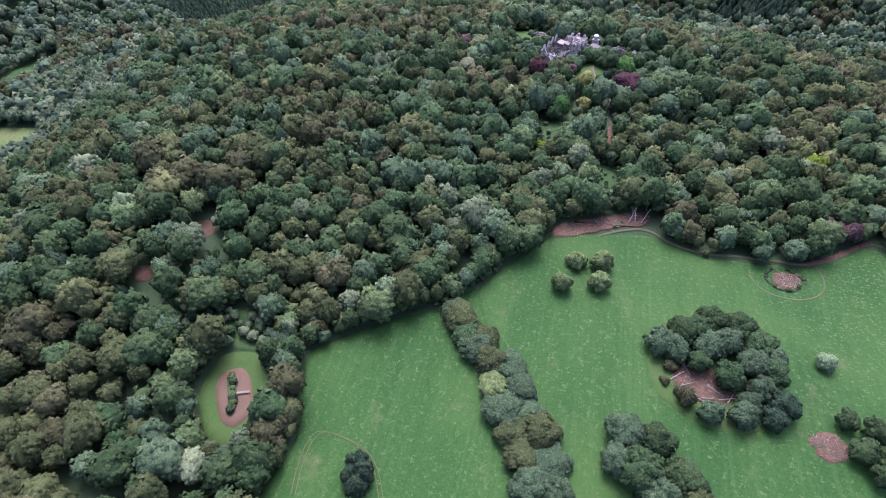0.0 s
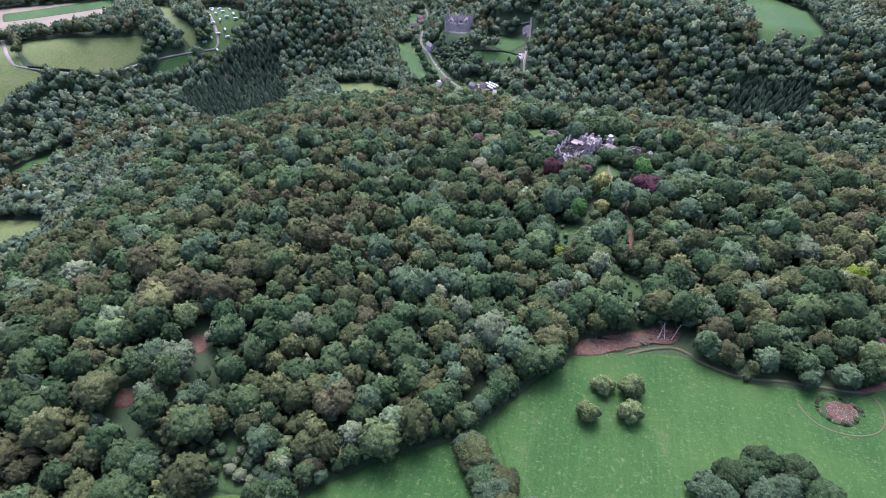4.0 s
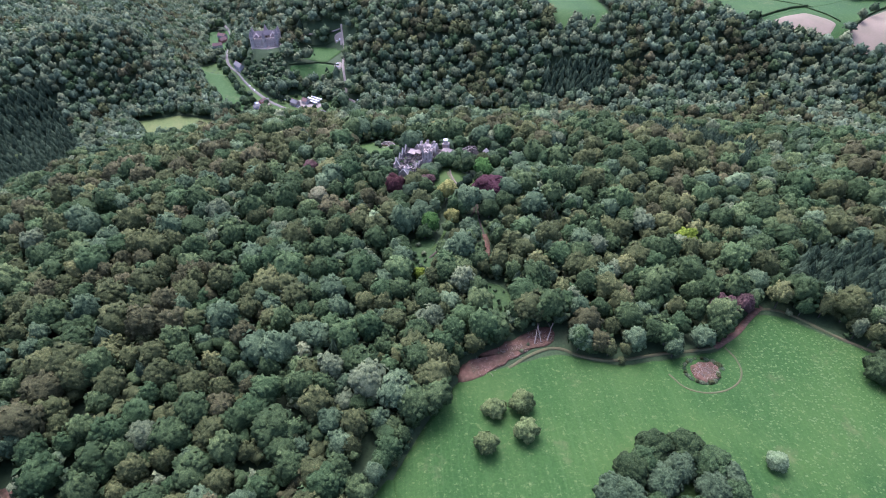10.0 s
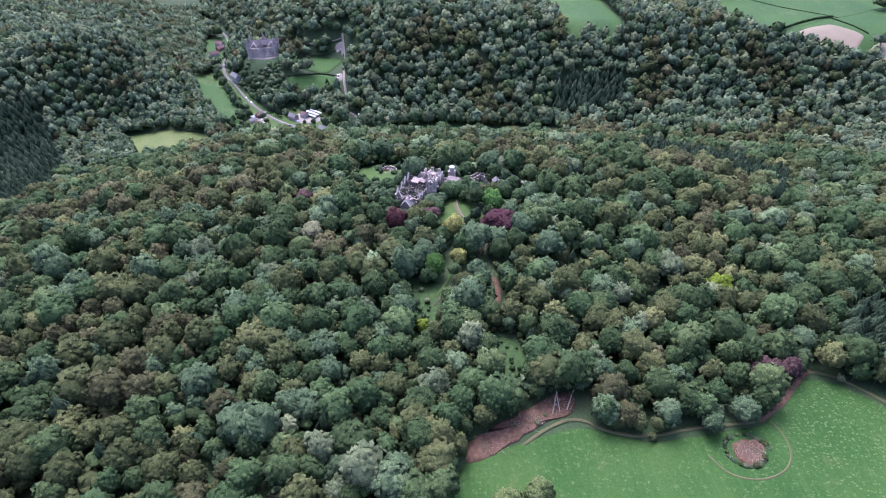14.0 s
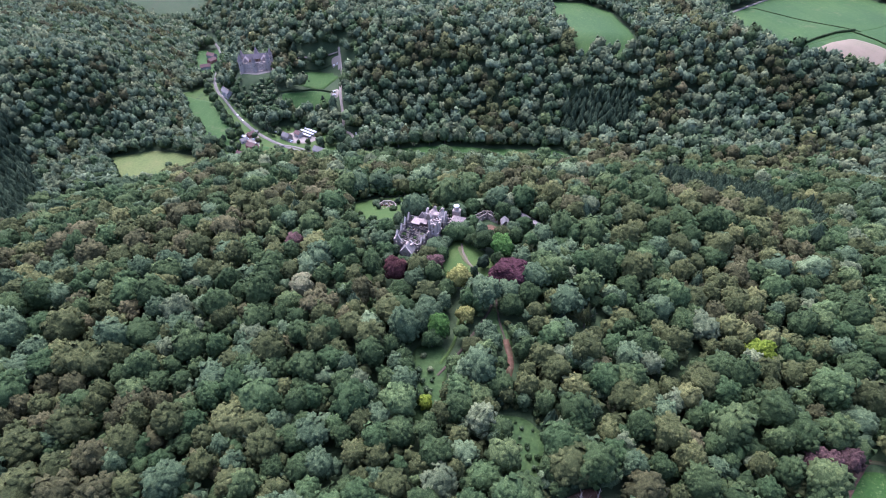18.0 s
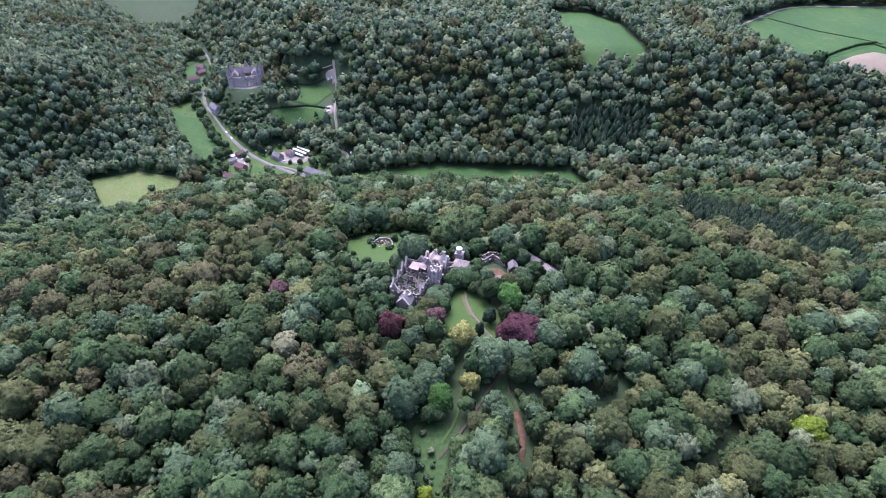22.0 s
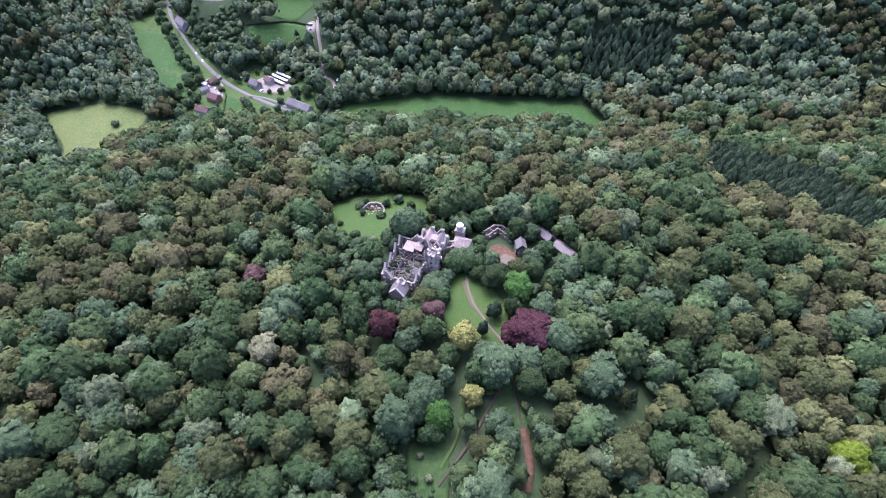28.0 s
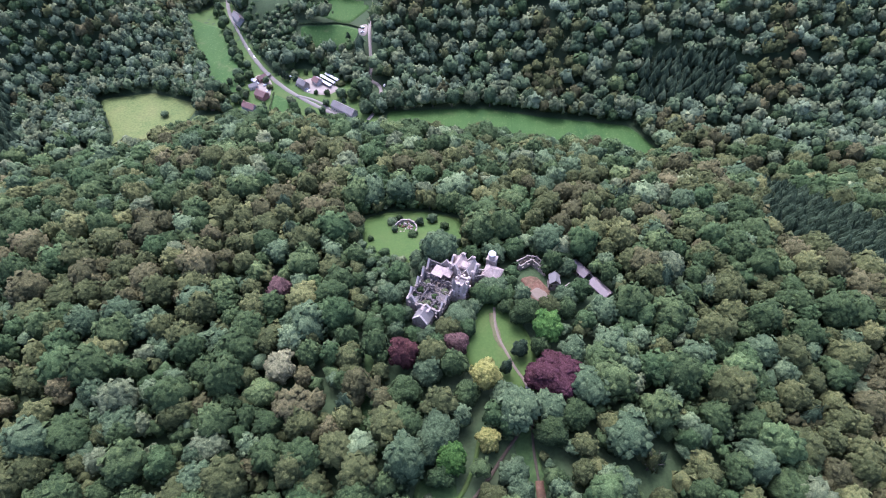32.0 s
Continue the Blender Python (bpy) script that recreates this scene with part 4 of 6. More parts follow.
PANE = shader("window glass", 0.1, 0.5)[0]
PANE.node_tree.nodes["Principled BSDF"].inputs["Base Color"].default_value = (0.03, 0.035, 0.04, 1)
RUBBER = shader("rubber", 0.8)[0]
RUBBER.node_tree.nodes["Principled BSDF"].inputs["Base Color"].default_value = (0.02, 0.02, 0.02, 1)


def ruined_castle():
    """A burnt-out castle: roofless main range, square tower, pavilions, chimneys and broken gables. u runs south-east, v along the range."""
    root = new("ruined_castle")
    root.location, root.rotation_euler = (-5, 38, ht(-5, 38) - 0.5), (0, 0, radians(-24.5))
    tagged(root, "burnt-out pinkish-grey stone castle, mostly roofless, among trees", "castle")
    h = 10.5
    # main range
    pierced_wall(root, (-14, 14), (-14, -16), 0, h, 0.9, 9, 3, STONE, 2.2, ((3.5, 2.2, 4.8), (10, 2.3, 5), (16.5, 2.0, 3.6), (24, 2.2, 3.4)), "facade")
    pierced_wall(root, (6, -16), (6, 14), 0, h - 1, 0.9, 9, 3, STONE, 3.0, ((5, 2.2, 3.5), (10.5, 1.6, 2.5), (25, 2.4, 4)), "facade")
    pierced_wall(root, (-14, -16), (6, -16), 0, h, 0.9, 5, 3, STONE, 1.6, ((3.5, 2.2, 4.0),), "end_wall")
    pierced_wall(root, (6, 14), (-14, 14), 0, h + 1, 0.9, 5, 3, STONE, 0.8, ((10, 3.0, 4.5),), "end_wall")
    for v, t in ((-8.5, 8.0), (-1.5, 9.0), (4.0, 10.5)):
        pierced_wall(root, (-13, v), (5.2, v), 0, t, 0.6, 4, 3, RUBBLE, 2.5, (), "cross_wall")
    for u in (-7.5, 0.0):
        pierced_wall(root, (u, -15), (u, 13), 0, 8.0, 0.6, 8, 3, RUBBLE, 3.0, (), "spine_wall")
    bm = bmesh.new()
    n, w = 20, 30
    g = [[bm.verts.new((-13.2 + 19.0 * i / n, -15.2 + 28.5 * j / w, 4.5 + 3.0 * noise.noise((i * 0.35, j * 0.35, 3)) + random.uniform(-0.5, 0.5))) for j in range(w + 1)] for i in range(n + 1)]
    for i in range(n):
        for j in range(w):
            bm.faces.new((g[i][j], g[i + 1][j], g[i + 1][j + 1], g[i][j + 1]))
    finish("rubble", bm, RUBBLE, root, "heaps of charred rubble and fallen floors")
    for _ in range(80):
        bm = bmesh.new()
        taper(bm, 0, 0, 0, random.uniform(3.5, 7.5), 0.16, 0.12, 5)
        o = finish("beam", bm, random.choice((BONE, WOOD, RUBBLE)), root)
        o.matrix_local = pose(random.uniform(-12, 4), random.uniform(-14, 12), random.uniform(5, 9), random.uniform(40, 95), 0, random.uniform(0, 360))
    bm = bmesh.new()
    slab(bm, -9.5, -3, 4.2, 11.6, h + 0.6, h + 1.0, 0.6)
    slab(bm, -3, 1.5, 6.2, 12.6, h + 1.0, h + 1.4, 0.7)
    finish("flat_roof", bm, FELT, root, "surviving faded pink flat roof")
    bm = bmesh.new()
    slab(bm, -13, -8.4, -15, -10, 7.2, 7.6, 0.7)
    finish("floor_slab", bm, RUBBLE, root)
    bm = bmesh.new()
    slab(bm, 0.6, 5.2, -7.8, -3.2, 8.0, 8.4, 0.8)
    finish("floor_slab", bm, RUBBLE, root)
    # south-west pavilion
    for a, b, gab in (((-6, -24), (3.5, -24), ((4.75, 4.4, 5.0),)), ((3.5, -24), (3.5, -15.5), ()), ((3.5, -15.5), (-6, -15.5), ((4.75, 4.4, 5.0),)), ((-6, -15.5), (-6, -24), ())):
        pierced_wall(root, a, b, 0, 7.5, 0.8, 3, 3, STONE, 0.0, gab, "pavilion_wall")
    roof_of(root, -5.6, 3.1, -23.2, -16.3, 7.3, 4.6, SLATE, "y", name="pavilion_roof")
    bm = bmesh.new()
    slab(bm, -3.6, 1.2, -19.0, -15.4, 10.6, 11.0, 0.4)
    finish("roof_patch", bm, FELT, root, "bleached pink roof boarding")
    # tower
    tw = new("tower")
    tw.parent, tw.location = root, (6.5, 0.4, 0)
    for a, b in (((0, 0), (6.6, 0)), ((6.6, 0), (6.6, 6.6)), ((6.6, 6.6), (0, 6.6)), ((0, 6.6), (0, 0))):
        pierced_wall(tw, a, b, 0, 17.5, 1.2, 1, 4, CASTLE, 0.8, (), "tower_wall", 0.40)
    bm = bmesh.new()
    slab(bm, 0.9, 5.7, 0.9, 5.7, 16.0, 16.4, 0.4)
    finish("tower_floor", bm, RUBBLE, tw)
    for k in range(12):
        bm = bmesh.new()
        t = (k % 3) * 2.6
        x, y = ((t, -0.25), (6.1, t), (t, 6.2), (-0.25, t))[k // 3]
        slab(bm, x, x + 1.1, y, y + 1.1, 17.0, 18.6 + random.uniform(-0.6, 0.9), 0.25)
        finish("merlon", bm, CASTLE, tw)
    for x, y in ((0, 0), (6.4, 0), (0, 6.4)):
        bm = bmesh.new()
        taper(bm, x, y, 12.5, 18.5, 0.9, 0.9, 8)
        taper(bm, x, y, 18.5, 21.5 + random.uniform(-1, 0.8), 1.15, 0.08, 8)
        finish("corner_turret", bm, STONE, tw)
    for x, y in ((-0.5, -0.5), (5.6, -0.5), (5.6, 5.6)):
        bm = bmesh.new()
        for k, z in enumerate((-1.5, 3.0, 6.5)):
            o = 0.5 - 0.18 * k
            slab(bm, x - o, x + 1.5 + o, y - o, y + 1.5 + o, z, z + 4.5)
        finish("buttress", bm, CASTLE, tw)
    # north-east block
    for a, b, gab in (((-2, 11), (13, 11), ((4, 2.6, 4.5), (11, 2.2, 4))), ((13, 11), (13, 22), ((5.5, 3.0, 4.6),)), ((13, 22), (-2, 22), ((5, 2.6, 4.2), (11, 2.4, 4))), ((-2, 22), (-2, 11), ((5.5, 2.8, 4.4),))):
        pierced_wall(root, a, b, 0, 13.0, 0.9, 4, 4, STONE, 0.6, gab, "block_wall")
    roof_of(root, -1, 5, 12, 21, 12.8, 3.6, FELT, "y", name="block_roof", label="faded pink boarded roof")
    roof_of(root, 6, 12.2, 12, 21, 12.8, 3.4, SLATE, "y", name="block_roof", label="dark slate roof")
    bm = bmesh.new()
    slab(bm, 4.4, 8.2, 13.4, 17.4, 15.9, 16.4)
    slab(bm, 4.0, 8.6, 13.0, 17.8, 14.4, 15.9)
    finish("roof_lantern", bm, FELT, root, "pale flat-topped roof lantern")
    for u, v in ((-1, 12), (3, 21.5), (9, 21.5), (12.5, 12), (12.5, 18), (1, 11.5), (-1.5, 18)):
        bm = bmesh.new()
        slab(bm, u - 0.7, u + 0.7, v - 0.5, v + 0.5, 12, 17.6)
        slab(bm, u - 0.85, u + 0.85, v - 0.65, v + 0.65, 17.0, 17.5)
        for p in (-0.35, 0.35):
            taper(bm, u + p, v, 17.5, 18.3, 0.2, 0.16, 6)
        finish("chimney", bm, CASTLE, root)
    # link, east pavilion and round turret
    pierced_wall(root, (13, 19), (16, 21), 0, 11, 0.8, 2, 3, STONE, 0.6, (), "link_wall")
    pierced_wall(root, (13, 14), (17, 18.5), 0, 10, 0.8, 2, 3, STONE, 0.8, (), "link_wall")
    for a, b in (((15.5, 18.5), (25, 18.5)), ((25, 18.5), (25, 27)), ((25, 27), (15.5, 27)), ((15.5, 27), (15.5, 18.5))):
        pierced_wall(root, a, b, 0, 9.0, 0.8, 3, 3, STONE, 0.4, (), "pavilion_wall")
    roof_of(root, 15.5, 25, 18.5, 27, 8.9, 3.4, FELT, "x", 3.6, name="pavilion_roof", label="faded pink hipped roof")
    bm = bmesh.new()
    slab(bm, 14.4, 19.6, 27, 31.5, -1, 13)
    slab(bm, 14.1, 19.9, 26.8, 31.8, 12.5, 13.1)
    finish("stair_tower", bm, STONE, root)
    bm = bmesh.new()
    taper(bm, 16.8, 29.2, 12.5, 16.4, 1.9, 1.9, 14)
    turret = finish("round_turret", bm, CASTLE, root)
    bm = bmesh.new()
    taper(bm, 16.8, 29.2, 16.4, 16.9, 2.2, 2.1, 14)
    finish("cap", bm, SHEET, turret, "white flat cap")


ruined_castle()


def hill_castle():
    """The far castle on its spur: a walled core with round towers under pointed slate roofs."""
    root = new("hill_castle")
    root.location, root.rotation_euler = (-227, 516, -46.5), (0, 0, radians(10))
    tagged(root, "pale rose stone castle with pointed slate towers on a spur", "castle")
    pts = [(-20, -8), (-2, -12), (18, -9), (21, 8), (2, 15), (-18, 9)]
    for a, b in zip(pts, pts[1:] + pts[:1]):
        pierced_wall(root, a, b, -3, 13.5, 1.0, 6, 4, CASTLE, 0.0, (), "curtain_wall")
    roof_of(root, -17, 17, 4, 11.5, 13.0, 6.5, ROSE, "x", 2.5, name="hall_roof")
    roof_of(root, -17, -9, -6, 7, 13.0, 5.5, ROSE, "y", 2, name="wing_roof")
    roof_of(root, 8, 17, -6, 7, 13.0, 5.5, ROSE, "y", 2, name="wing_roof")
    for (x, y), r, t in zip(pts, (3.2, 2.6, 3.4, 3.0, 3.2, 3.4), (17, 15, 18, 17, 18, 17)):
        bm = bmesh.new()
        taper(bm, x, y, -7, t, r, r, 14)
        tw = finish("round_tower", bm, CASTLE, root)
        bm = bmesh.new()
        taper(bm, x, y, t - 0.1, t + 9.5, r + 0.4, 0.05, 14)
        finish("spire", bm, ROSE, tw, "pointed slate roof")
        for k in range(3):
            bm = bmesh.new()
            a = -1.6 + k * 0.9
            px, py = x + r * math.cos(a), y + r * math.sin(a)
            slab(bm, px - 0.35, px + 0.35, py - 0.35, py + 0.35, t - 6 + k, t - 4.6 + k)
            finish("window", bm, PANE, tw)


hill_castle()

RUIN_SHRUBS = [(-9, -12), (-11, -5), (-4, -11), (2, -12), (-2, -5), (-10, 1), (3, -6), (-6, -14), (1, 0), (-12, -10)]

# ---- the hamlet ----
house(-217, 333, -25, 15, 8, 4.5, 3.6, PLASTER, TILES, "low pale house with a brown tiled roof", chimneys=2)
house(-210, 355, -30, 13, 9, 4.8, 3.8, BRICK, TILES, "brick house with brown roof beside the road", chimneys=1, rows=1)
house(-224, 372, 35, 9, 6, 3.5, 2.6, PLASTER, SLATE, "small pale outbuilding with slate roof", chimneys=0)
house(-218, 387, 50, 10, 6, 4.0, 3.0, BRICK, TILES, "small roadside brick house with tiled roof")
house(-254, 333, 15, 9, 5.5, 2.8, 2.0, WOOD, SLATE, "dark timber garden shed with grey roof", "garden_shed", chimneys=0)
house(-279, 362, 40, 8, 6, 3.5, 2.5, PLASTER, TILES, "small house half hidden among valley trees")
house(-170, 377, -38, 12, 8, 5.0, 4.0, STONE, SLATE, "grey stone cottage with slate roof", chimneys=2)
house(-156, 384, -38, 9, 8, 4.5, 3.2, PLASTER, TILES, "pale workshop with reddish roof", chimneys=0)
house(-118, 334, -34, 29, 9.5, 4.5, 4.2, PLASTER, SLATE, "long barn with blue-grey slate roof", "barn", chimneys=0)
house(-271, 494, -52, 20, 9, 5.5, 4.5, PLASTER, SLATE, "pale roadside mill house with slate roof", chimneys=2, rows=2)
house(-344, 680, -30, 16, 9, 5, 4, PLASTER, TILES, "white farmhouse with red-brown roof", chimneys=2)
house(-338, 658, 55, 14, 8, 4.5, 3.6, BRICK, TILES, "brick farm wing with tiled roof")
house(-341, 630, 20, 16, 8, 4.5, 3.8, PLASTER, TILES, "long pale farm building with brown roof", chimneys=0)
house(-118, 306, 10, 12, 8, 3.2, 3.0, STONE, TILES, "low ruinous shed with reddish roof", "shed", chimneys=0)
house(-521, 108, 20, 14, 9, 5, 4, PLASTER, SLATE, "white lodge in the western valley")
house(-612, 20, 40, 11, 8, 4.5, 3.8, PLASTER, TILES, "pale cottage with tiled roof by a meadow")
house(-528, -53, 60, 12, 8, 4.5, 3.5, STONE, SLATE, "grey house under valley trees")
house(-722, 312, 30, 18, 9, 4.5, 4, BRICK, TILES, "brick farmhouse on the western plateau", chimneys=2)
house(-704, 330, 120, 14, 8, 4.5, 4, BRICK, TILES, "brick barn beside the plateau farm", chimneys=0)


def long_roof(x, y, turn, length, width, label):
    """A low workshop under white sheeting on posts."""
    root = new("open_shed")
    root.location, root.rotation_euler = (x, y, ht(x, y) + 0.5), (0, 0, radians(turn))
    tagged(root, label, "shed", "white-roofed sheds")
    roof_of(root, -length / 2, length / 2, -width / 2, width / 2, 3.0, 0.7, SHEET)
    for sx in (-1, 0, 1):
        for sy in (-1, 1):
            bm = bmesh.new()
            slab(bm, sx * length * 0.48 - 0.12, sx * length * 0.48 + 0.12, sy * width * 0.46 - 0.12, sy * width * 0.46 + 0.12, -0.6, 3.0)
            finish("post", bm, WOOD, root)
    bm = bmesh.new()
    slab(bm, -length / 2, length / 2, width * 0.42, width * 0.46, -0.6, 2.6)
    finish("back_wall", bm, PLASTER, root)


for k in range(3):
    long_roof(-149 + 6.2 * k * 0.63, 384 + 6.2 * k * 0.78, -39, 24 - 2 * k, 2.6, "narrow open shed with a white sheet roof")


def paint(name, colour):
    m = shader(name, 0.3, 0.5)[0]
    m.node_tree.nodes["Principled BSDF"].inputs["Base Color"].default_value = (*colour, 1)
    return m


def car(x, y, turn, colour, label, lift=0.75):
    root = new("car")
    root.location, root.rotation_euler = (x, y, ht(x, y) + lift), (0, 0, radians(turn))
    tagged(root, label, "car")
    bm = bmesh.new()
    v = [(-2.1, 0.35), (-2.15, 0.8), (-1.7, 0.92), (1.0, 0.95), (2.05, 0.75), (2.15, 0.4)]
    for s in (-0.85, 0.85):
        for px, pz in v:
            bm.verts.new((px, s, pz))
    bm.verts.ensure_lookup_table()
    n = len(v)
    bm.faces.new([bm.verts[k] for k in range(n)]), bm.faces.new([bm.verts[n + k] for k in reversed(range(n))])
    for k in range(n):
        bm.faces.new([bm.verts[k], bm.verts[n + k], bm.verts[n + (k + 1) % n], bm.verts[(k + 1) % n]])
    finish("body", bm, colour, root)
    bm = bmesh.new()
    lo = [bm.verts.new((a, b, 0.92)) for a, b in ((-1.7, -0.8), (1.0, -0.8), (1.0, 0.8), (-1.7, 0.8))]
    hi = [bm.verts.new((a, b, 1.38)) for a, b in ((-1.3, -0.66), (0.3, -0.66), (0.3, 0.66), (-1.3, 0.66))]
    for k in range(4):
        bm.faces.new((lo[k], lo[(k + 1) % 4], hi[(k + 1) % 4], hi[k]))
    finish("windows", bm, PANE, root)
    bm = bmesh.new()
    slab(bm, -1.32, 0.32, -0.68, 0.68, 1.37, 1.45)
    finish("roof", bm, colour, root)
    for px in (-1.35, 1.35):
        for s in (-0.86, 0.86):
            bm = bmesh.new()
            taper(bm, 0, 0, -0.1, 0.1, 0.33, 0.33, 10)
            w = finish("wheel", bm, RUBBER, root)
            w.matrix_local = pose(px, s, 0.33, 90)


WHITE_PAINT, DARK_PAINT, GREY_PAINT = paint("white car paint", (0.8, 0.8, 0.8)), paint("black car paint", (0.02, 0.02, 0.025)), paint("silver car paint", (0.45, 0.46, 0.48))
for x, y, a, c, l in ((-248, 445, 121, WHITE_PAINT, "white car driving along the valley road"), (-238, 430, 121, WHITE_PAINT, "white car on the valley road"),
                      (-172, 357, 143, DARK_PAINT, "dark car on the road by the cottage"), (-178, 380, 60, DARK_PAINT, "black car parked before the cottage"),
                      (-112, 456, 20, WHITE_PAINT, "white car on the gravel parking place"), (-112, 449, 20, GREY_PAINT, "silver car on the gravel parking place"),
                      (-116, 515, 80, WHITE_PAINT, "white car at the paddock corner"), (-111, 514, 80, GREY_PAINT, "silver car at the paddock corner"),
                      (-81, 380, 90, WHITE_PAINT, "white car on the gravel lane"), (-188, 395, 40, WHITE_PAINT, "white car beside roadside conifers"), (39.5, -18, 110, DARK_PAINT, "dark car standing on the castle drive")):
    car(x, y, a, c, l)


for x, y, a, c, l in ((-223, 392, 60, WHITE_PAINT, "white van in the cluttered yard"), (-219, 388, 60, GREY_PAINT, "silver car in the cluttered yard"), (-222, 381, 150, WHITE_PAINT, "white car by the yard wall"),
                      (-221, 374, 150, DARK_PAINT, "dark car in the roadside yard"), (-213, 377, 60, WHITE_PAINT, "white car parked by the road"), (-208, 366, 110, GREY_PAINT, "grey car near the brick house"),
                      (-166, 372, 50, GREY_PAINT, "grey car on the cottage forecourt"), (-163, 369, 50, WHITE_PAINT, "white car on the cottage forecourt")):
    car(x, y, a, c, l)
house(-214, 394, 60, 7, 4.5, 2.6, 1.6, WOOD, SLATE, "low timber workshop in the yard", "workshop_shed", chimneys=0)
house(-226, 384, -30, 6, 4, 2.4, 1.2, PLASTER, SHEET, "small white-roofed store in the yard", "workshop_shed", chimneys=0)


def caravan(x, y, turn):
    root = new("caravan")
    root.location, root.rotation_euler = (x, y, ht(x, y) + 0.5), (0, 0, radians(turn))
    tagged(root, "white touring caravan on a gravel pitch", "caravan", "caravans on the site")
    bm = bmesh.new()
    prism(bm, [(-3.2, -1.2), (2.8, -1.2), (3.3, 0), (2.8, 1.2), (-3.2, 1.2)], 0.6, 2.9)
    finish("body", bm, SHEET, root)
    for s in (-1.22, 1.22):
        bm = bmesh.new()
        slab(bm, -1.8, 1.6, s - 0.03, s + 0.03, 1.6, 2.3)
        finish("window", bm, PANE, root)
        bm = bmesh.new()
        taper(bm, 0, 0, -0.1, 0.1, 0.35, 0.35, 8)
        finish("wheel", bm, RUBBER, root).matrix_local = pose(0, s * 0.9, 0.35, 90)


for k in range(22):
    a = noise.random()
    caravan(-606 + 52 * ((k * 0.618) % 1) + 0.5 * k, 388 - 4.0 * k + 14 * ((k * 0.37) % 1), 30 + 90 * (k % 2) + 20 * a)


# ---- ruins and small things in the park ----
def stone_ring(x, y, r):
    root = new("stone_basin")
    root.location = (x, y, ht(x, y) + 0.4)
    tagged(root, "round ruined stone basin full of rubble on the lawn", "basin")
    for k in range(26):
        bm = bmesh.new()
        a0, a1 = k * 6.2832 / 26, (k + 0.92) * 6.2832 / 26
        t = 1.0 + 0.5 * random.random()
        p = [(rr * math.cos(a), rr * math.sin(a)) for rr, a in ((r, a0), (r, a1), (r - 0.9, a1), (r - 0.9, a0))]
        prism(bm, p, -0.8, t)
        finish("kerb_stone", bm, STONE, root)
    for k in range(42):
        bm = bmesh.new()
        a, d = random.uniform(0, 6.28), (r - 1.5) * random.random() ** 0.5
        s = random.uniform(0.5, 1.3)
        taper(bm, d * math.cos(a), d * math.sin(a), -0.3, s * 0.7, s, s * 0.5, 6)
        finish("rubble_stone", bm, random.choice((STONE, FELT, EARTH)), root)


stone_ring(-31, 99, 7.5)


def ruin_walls(name, lines, tall, label, material=None):
    x, y = lines[0][0]
    root = new(name)
    root.location = (x, y, ht(x, y) + 0.3)
    tagged(root, label, "ruin")
    for a, b in lines:
        n = max(2, int(math.dist(a, b) / 3))
        pierced_wall(root, (a[0] - x, a[1] - y), (b[0] - x, b[1] - y), 0, tall, 0.6, n, 1, material or STONE, 0.7, (), "wall")
    return root


ruin_walls("stable_ruin", [((40, 60), (47, 65)), ((38, 63), (45, 68)), ((40, 60), (38, 63)), ((47, 65), (54, 56)), ((50, 67), (57, 58)), ((54, 56), (57, 58)), ((45, 68), (50, 67))], 5.0, "roofless stable ruin of pale stone round a yard")
r2 = ruin_walls("coach_house_ruin", [((55, 45), (61, 45)), ((61, 45), (61, 52)), ((61, 52), (55, 51)), ((55, 51), (55, 45))], 6.0, "small stone coach house with broken slate roof")
roof_of(r2, 0.2, 5.8, 0.2, 6.2, 5.8, 3.2, SLATE, "y")
ruin_walls("outhouse_ruin", [((61, 43), (67, 48)), ((67, 48), (69, 45)), ((69, 45), (63, 41))], 3.0, "low broken outhouse walls")
r3 = new("long_outbuilding")
r3.location, r3.rotation_euler = (71, 65, ht(71, 65) + 0.3), (0, 0, radians(-53))
tagged(r3, "long overgrown outbuilding with a grey slate roof", "ruin")
for a, b in (((0, -3), (29, -3)), ((29, -3), (29, 3)), ((29, 3), (0, 3)), ((0, 3), (0, -3))):
    pierced_wall(r3, a, b, 0, 4.0, 0.5, max(2, int(math.dist(a, b) / 3)), 1, STONE, 0.4, (), "wall")
roof_of(r3, 0, 12, -3, 3, 3.9, 2.2, ROSE)
roof_of(r3, 16, 29, -3, 3, 3.9, 2.0, ROSE)


def log(x, y, turn, length, label="pale fallen trunk lying on bare earth", tilt=6, lift=0.9):
    root = new("fallen_trunk")
    root.location = (x, y, ht(x, y) + lift)
    root.rotation_euler = (0, radians(90 - tilt), radians(turn))
    tagged(root, label, "log", "fallen trunks")
    bm = bmesh.new()
    taper(bm, 0, 0, 0, length, 0.32, 0.14, 7)
    finish("stem", bm, BONE, root)
    for k in range(4):
        bm = bmesh.new()
        taper(bm, 0, 0, 0, length * 0.28, 0.1, 0.03, 5)
        finish("branch", bm, BONE, root).matrix_local = pose(0, 0, length * (0.4 + 0.13 * k), 45, 0, 90 * k + 20)


for x, y, a, n in ((80, -277, 40, 9), (84, -280, 25, 8), (87, -283, -20, 10), (92, -268, 70, 11), (98, -276, -35, 9), (103, -283, 15, 12), (107, -284, 60, 8), (112, -280, 40, 12), (118, -276, 55, 10), (95, -284, 5, 7), (90, -272, 120, 7)):
    log(x, y, a, n)
for x, y, a in ((58, -165, 70), (62, -164, 95), (66, -163, 60)):
    log(x, y, a, 11, "bleached dead trunk leaning on the earth bank", 35, 1.5)


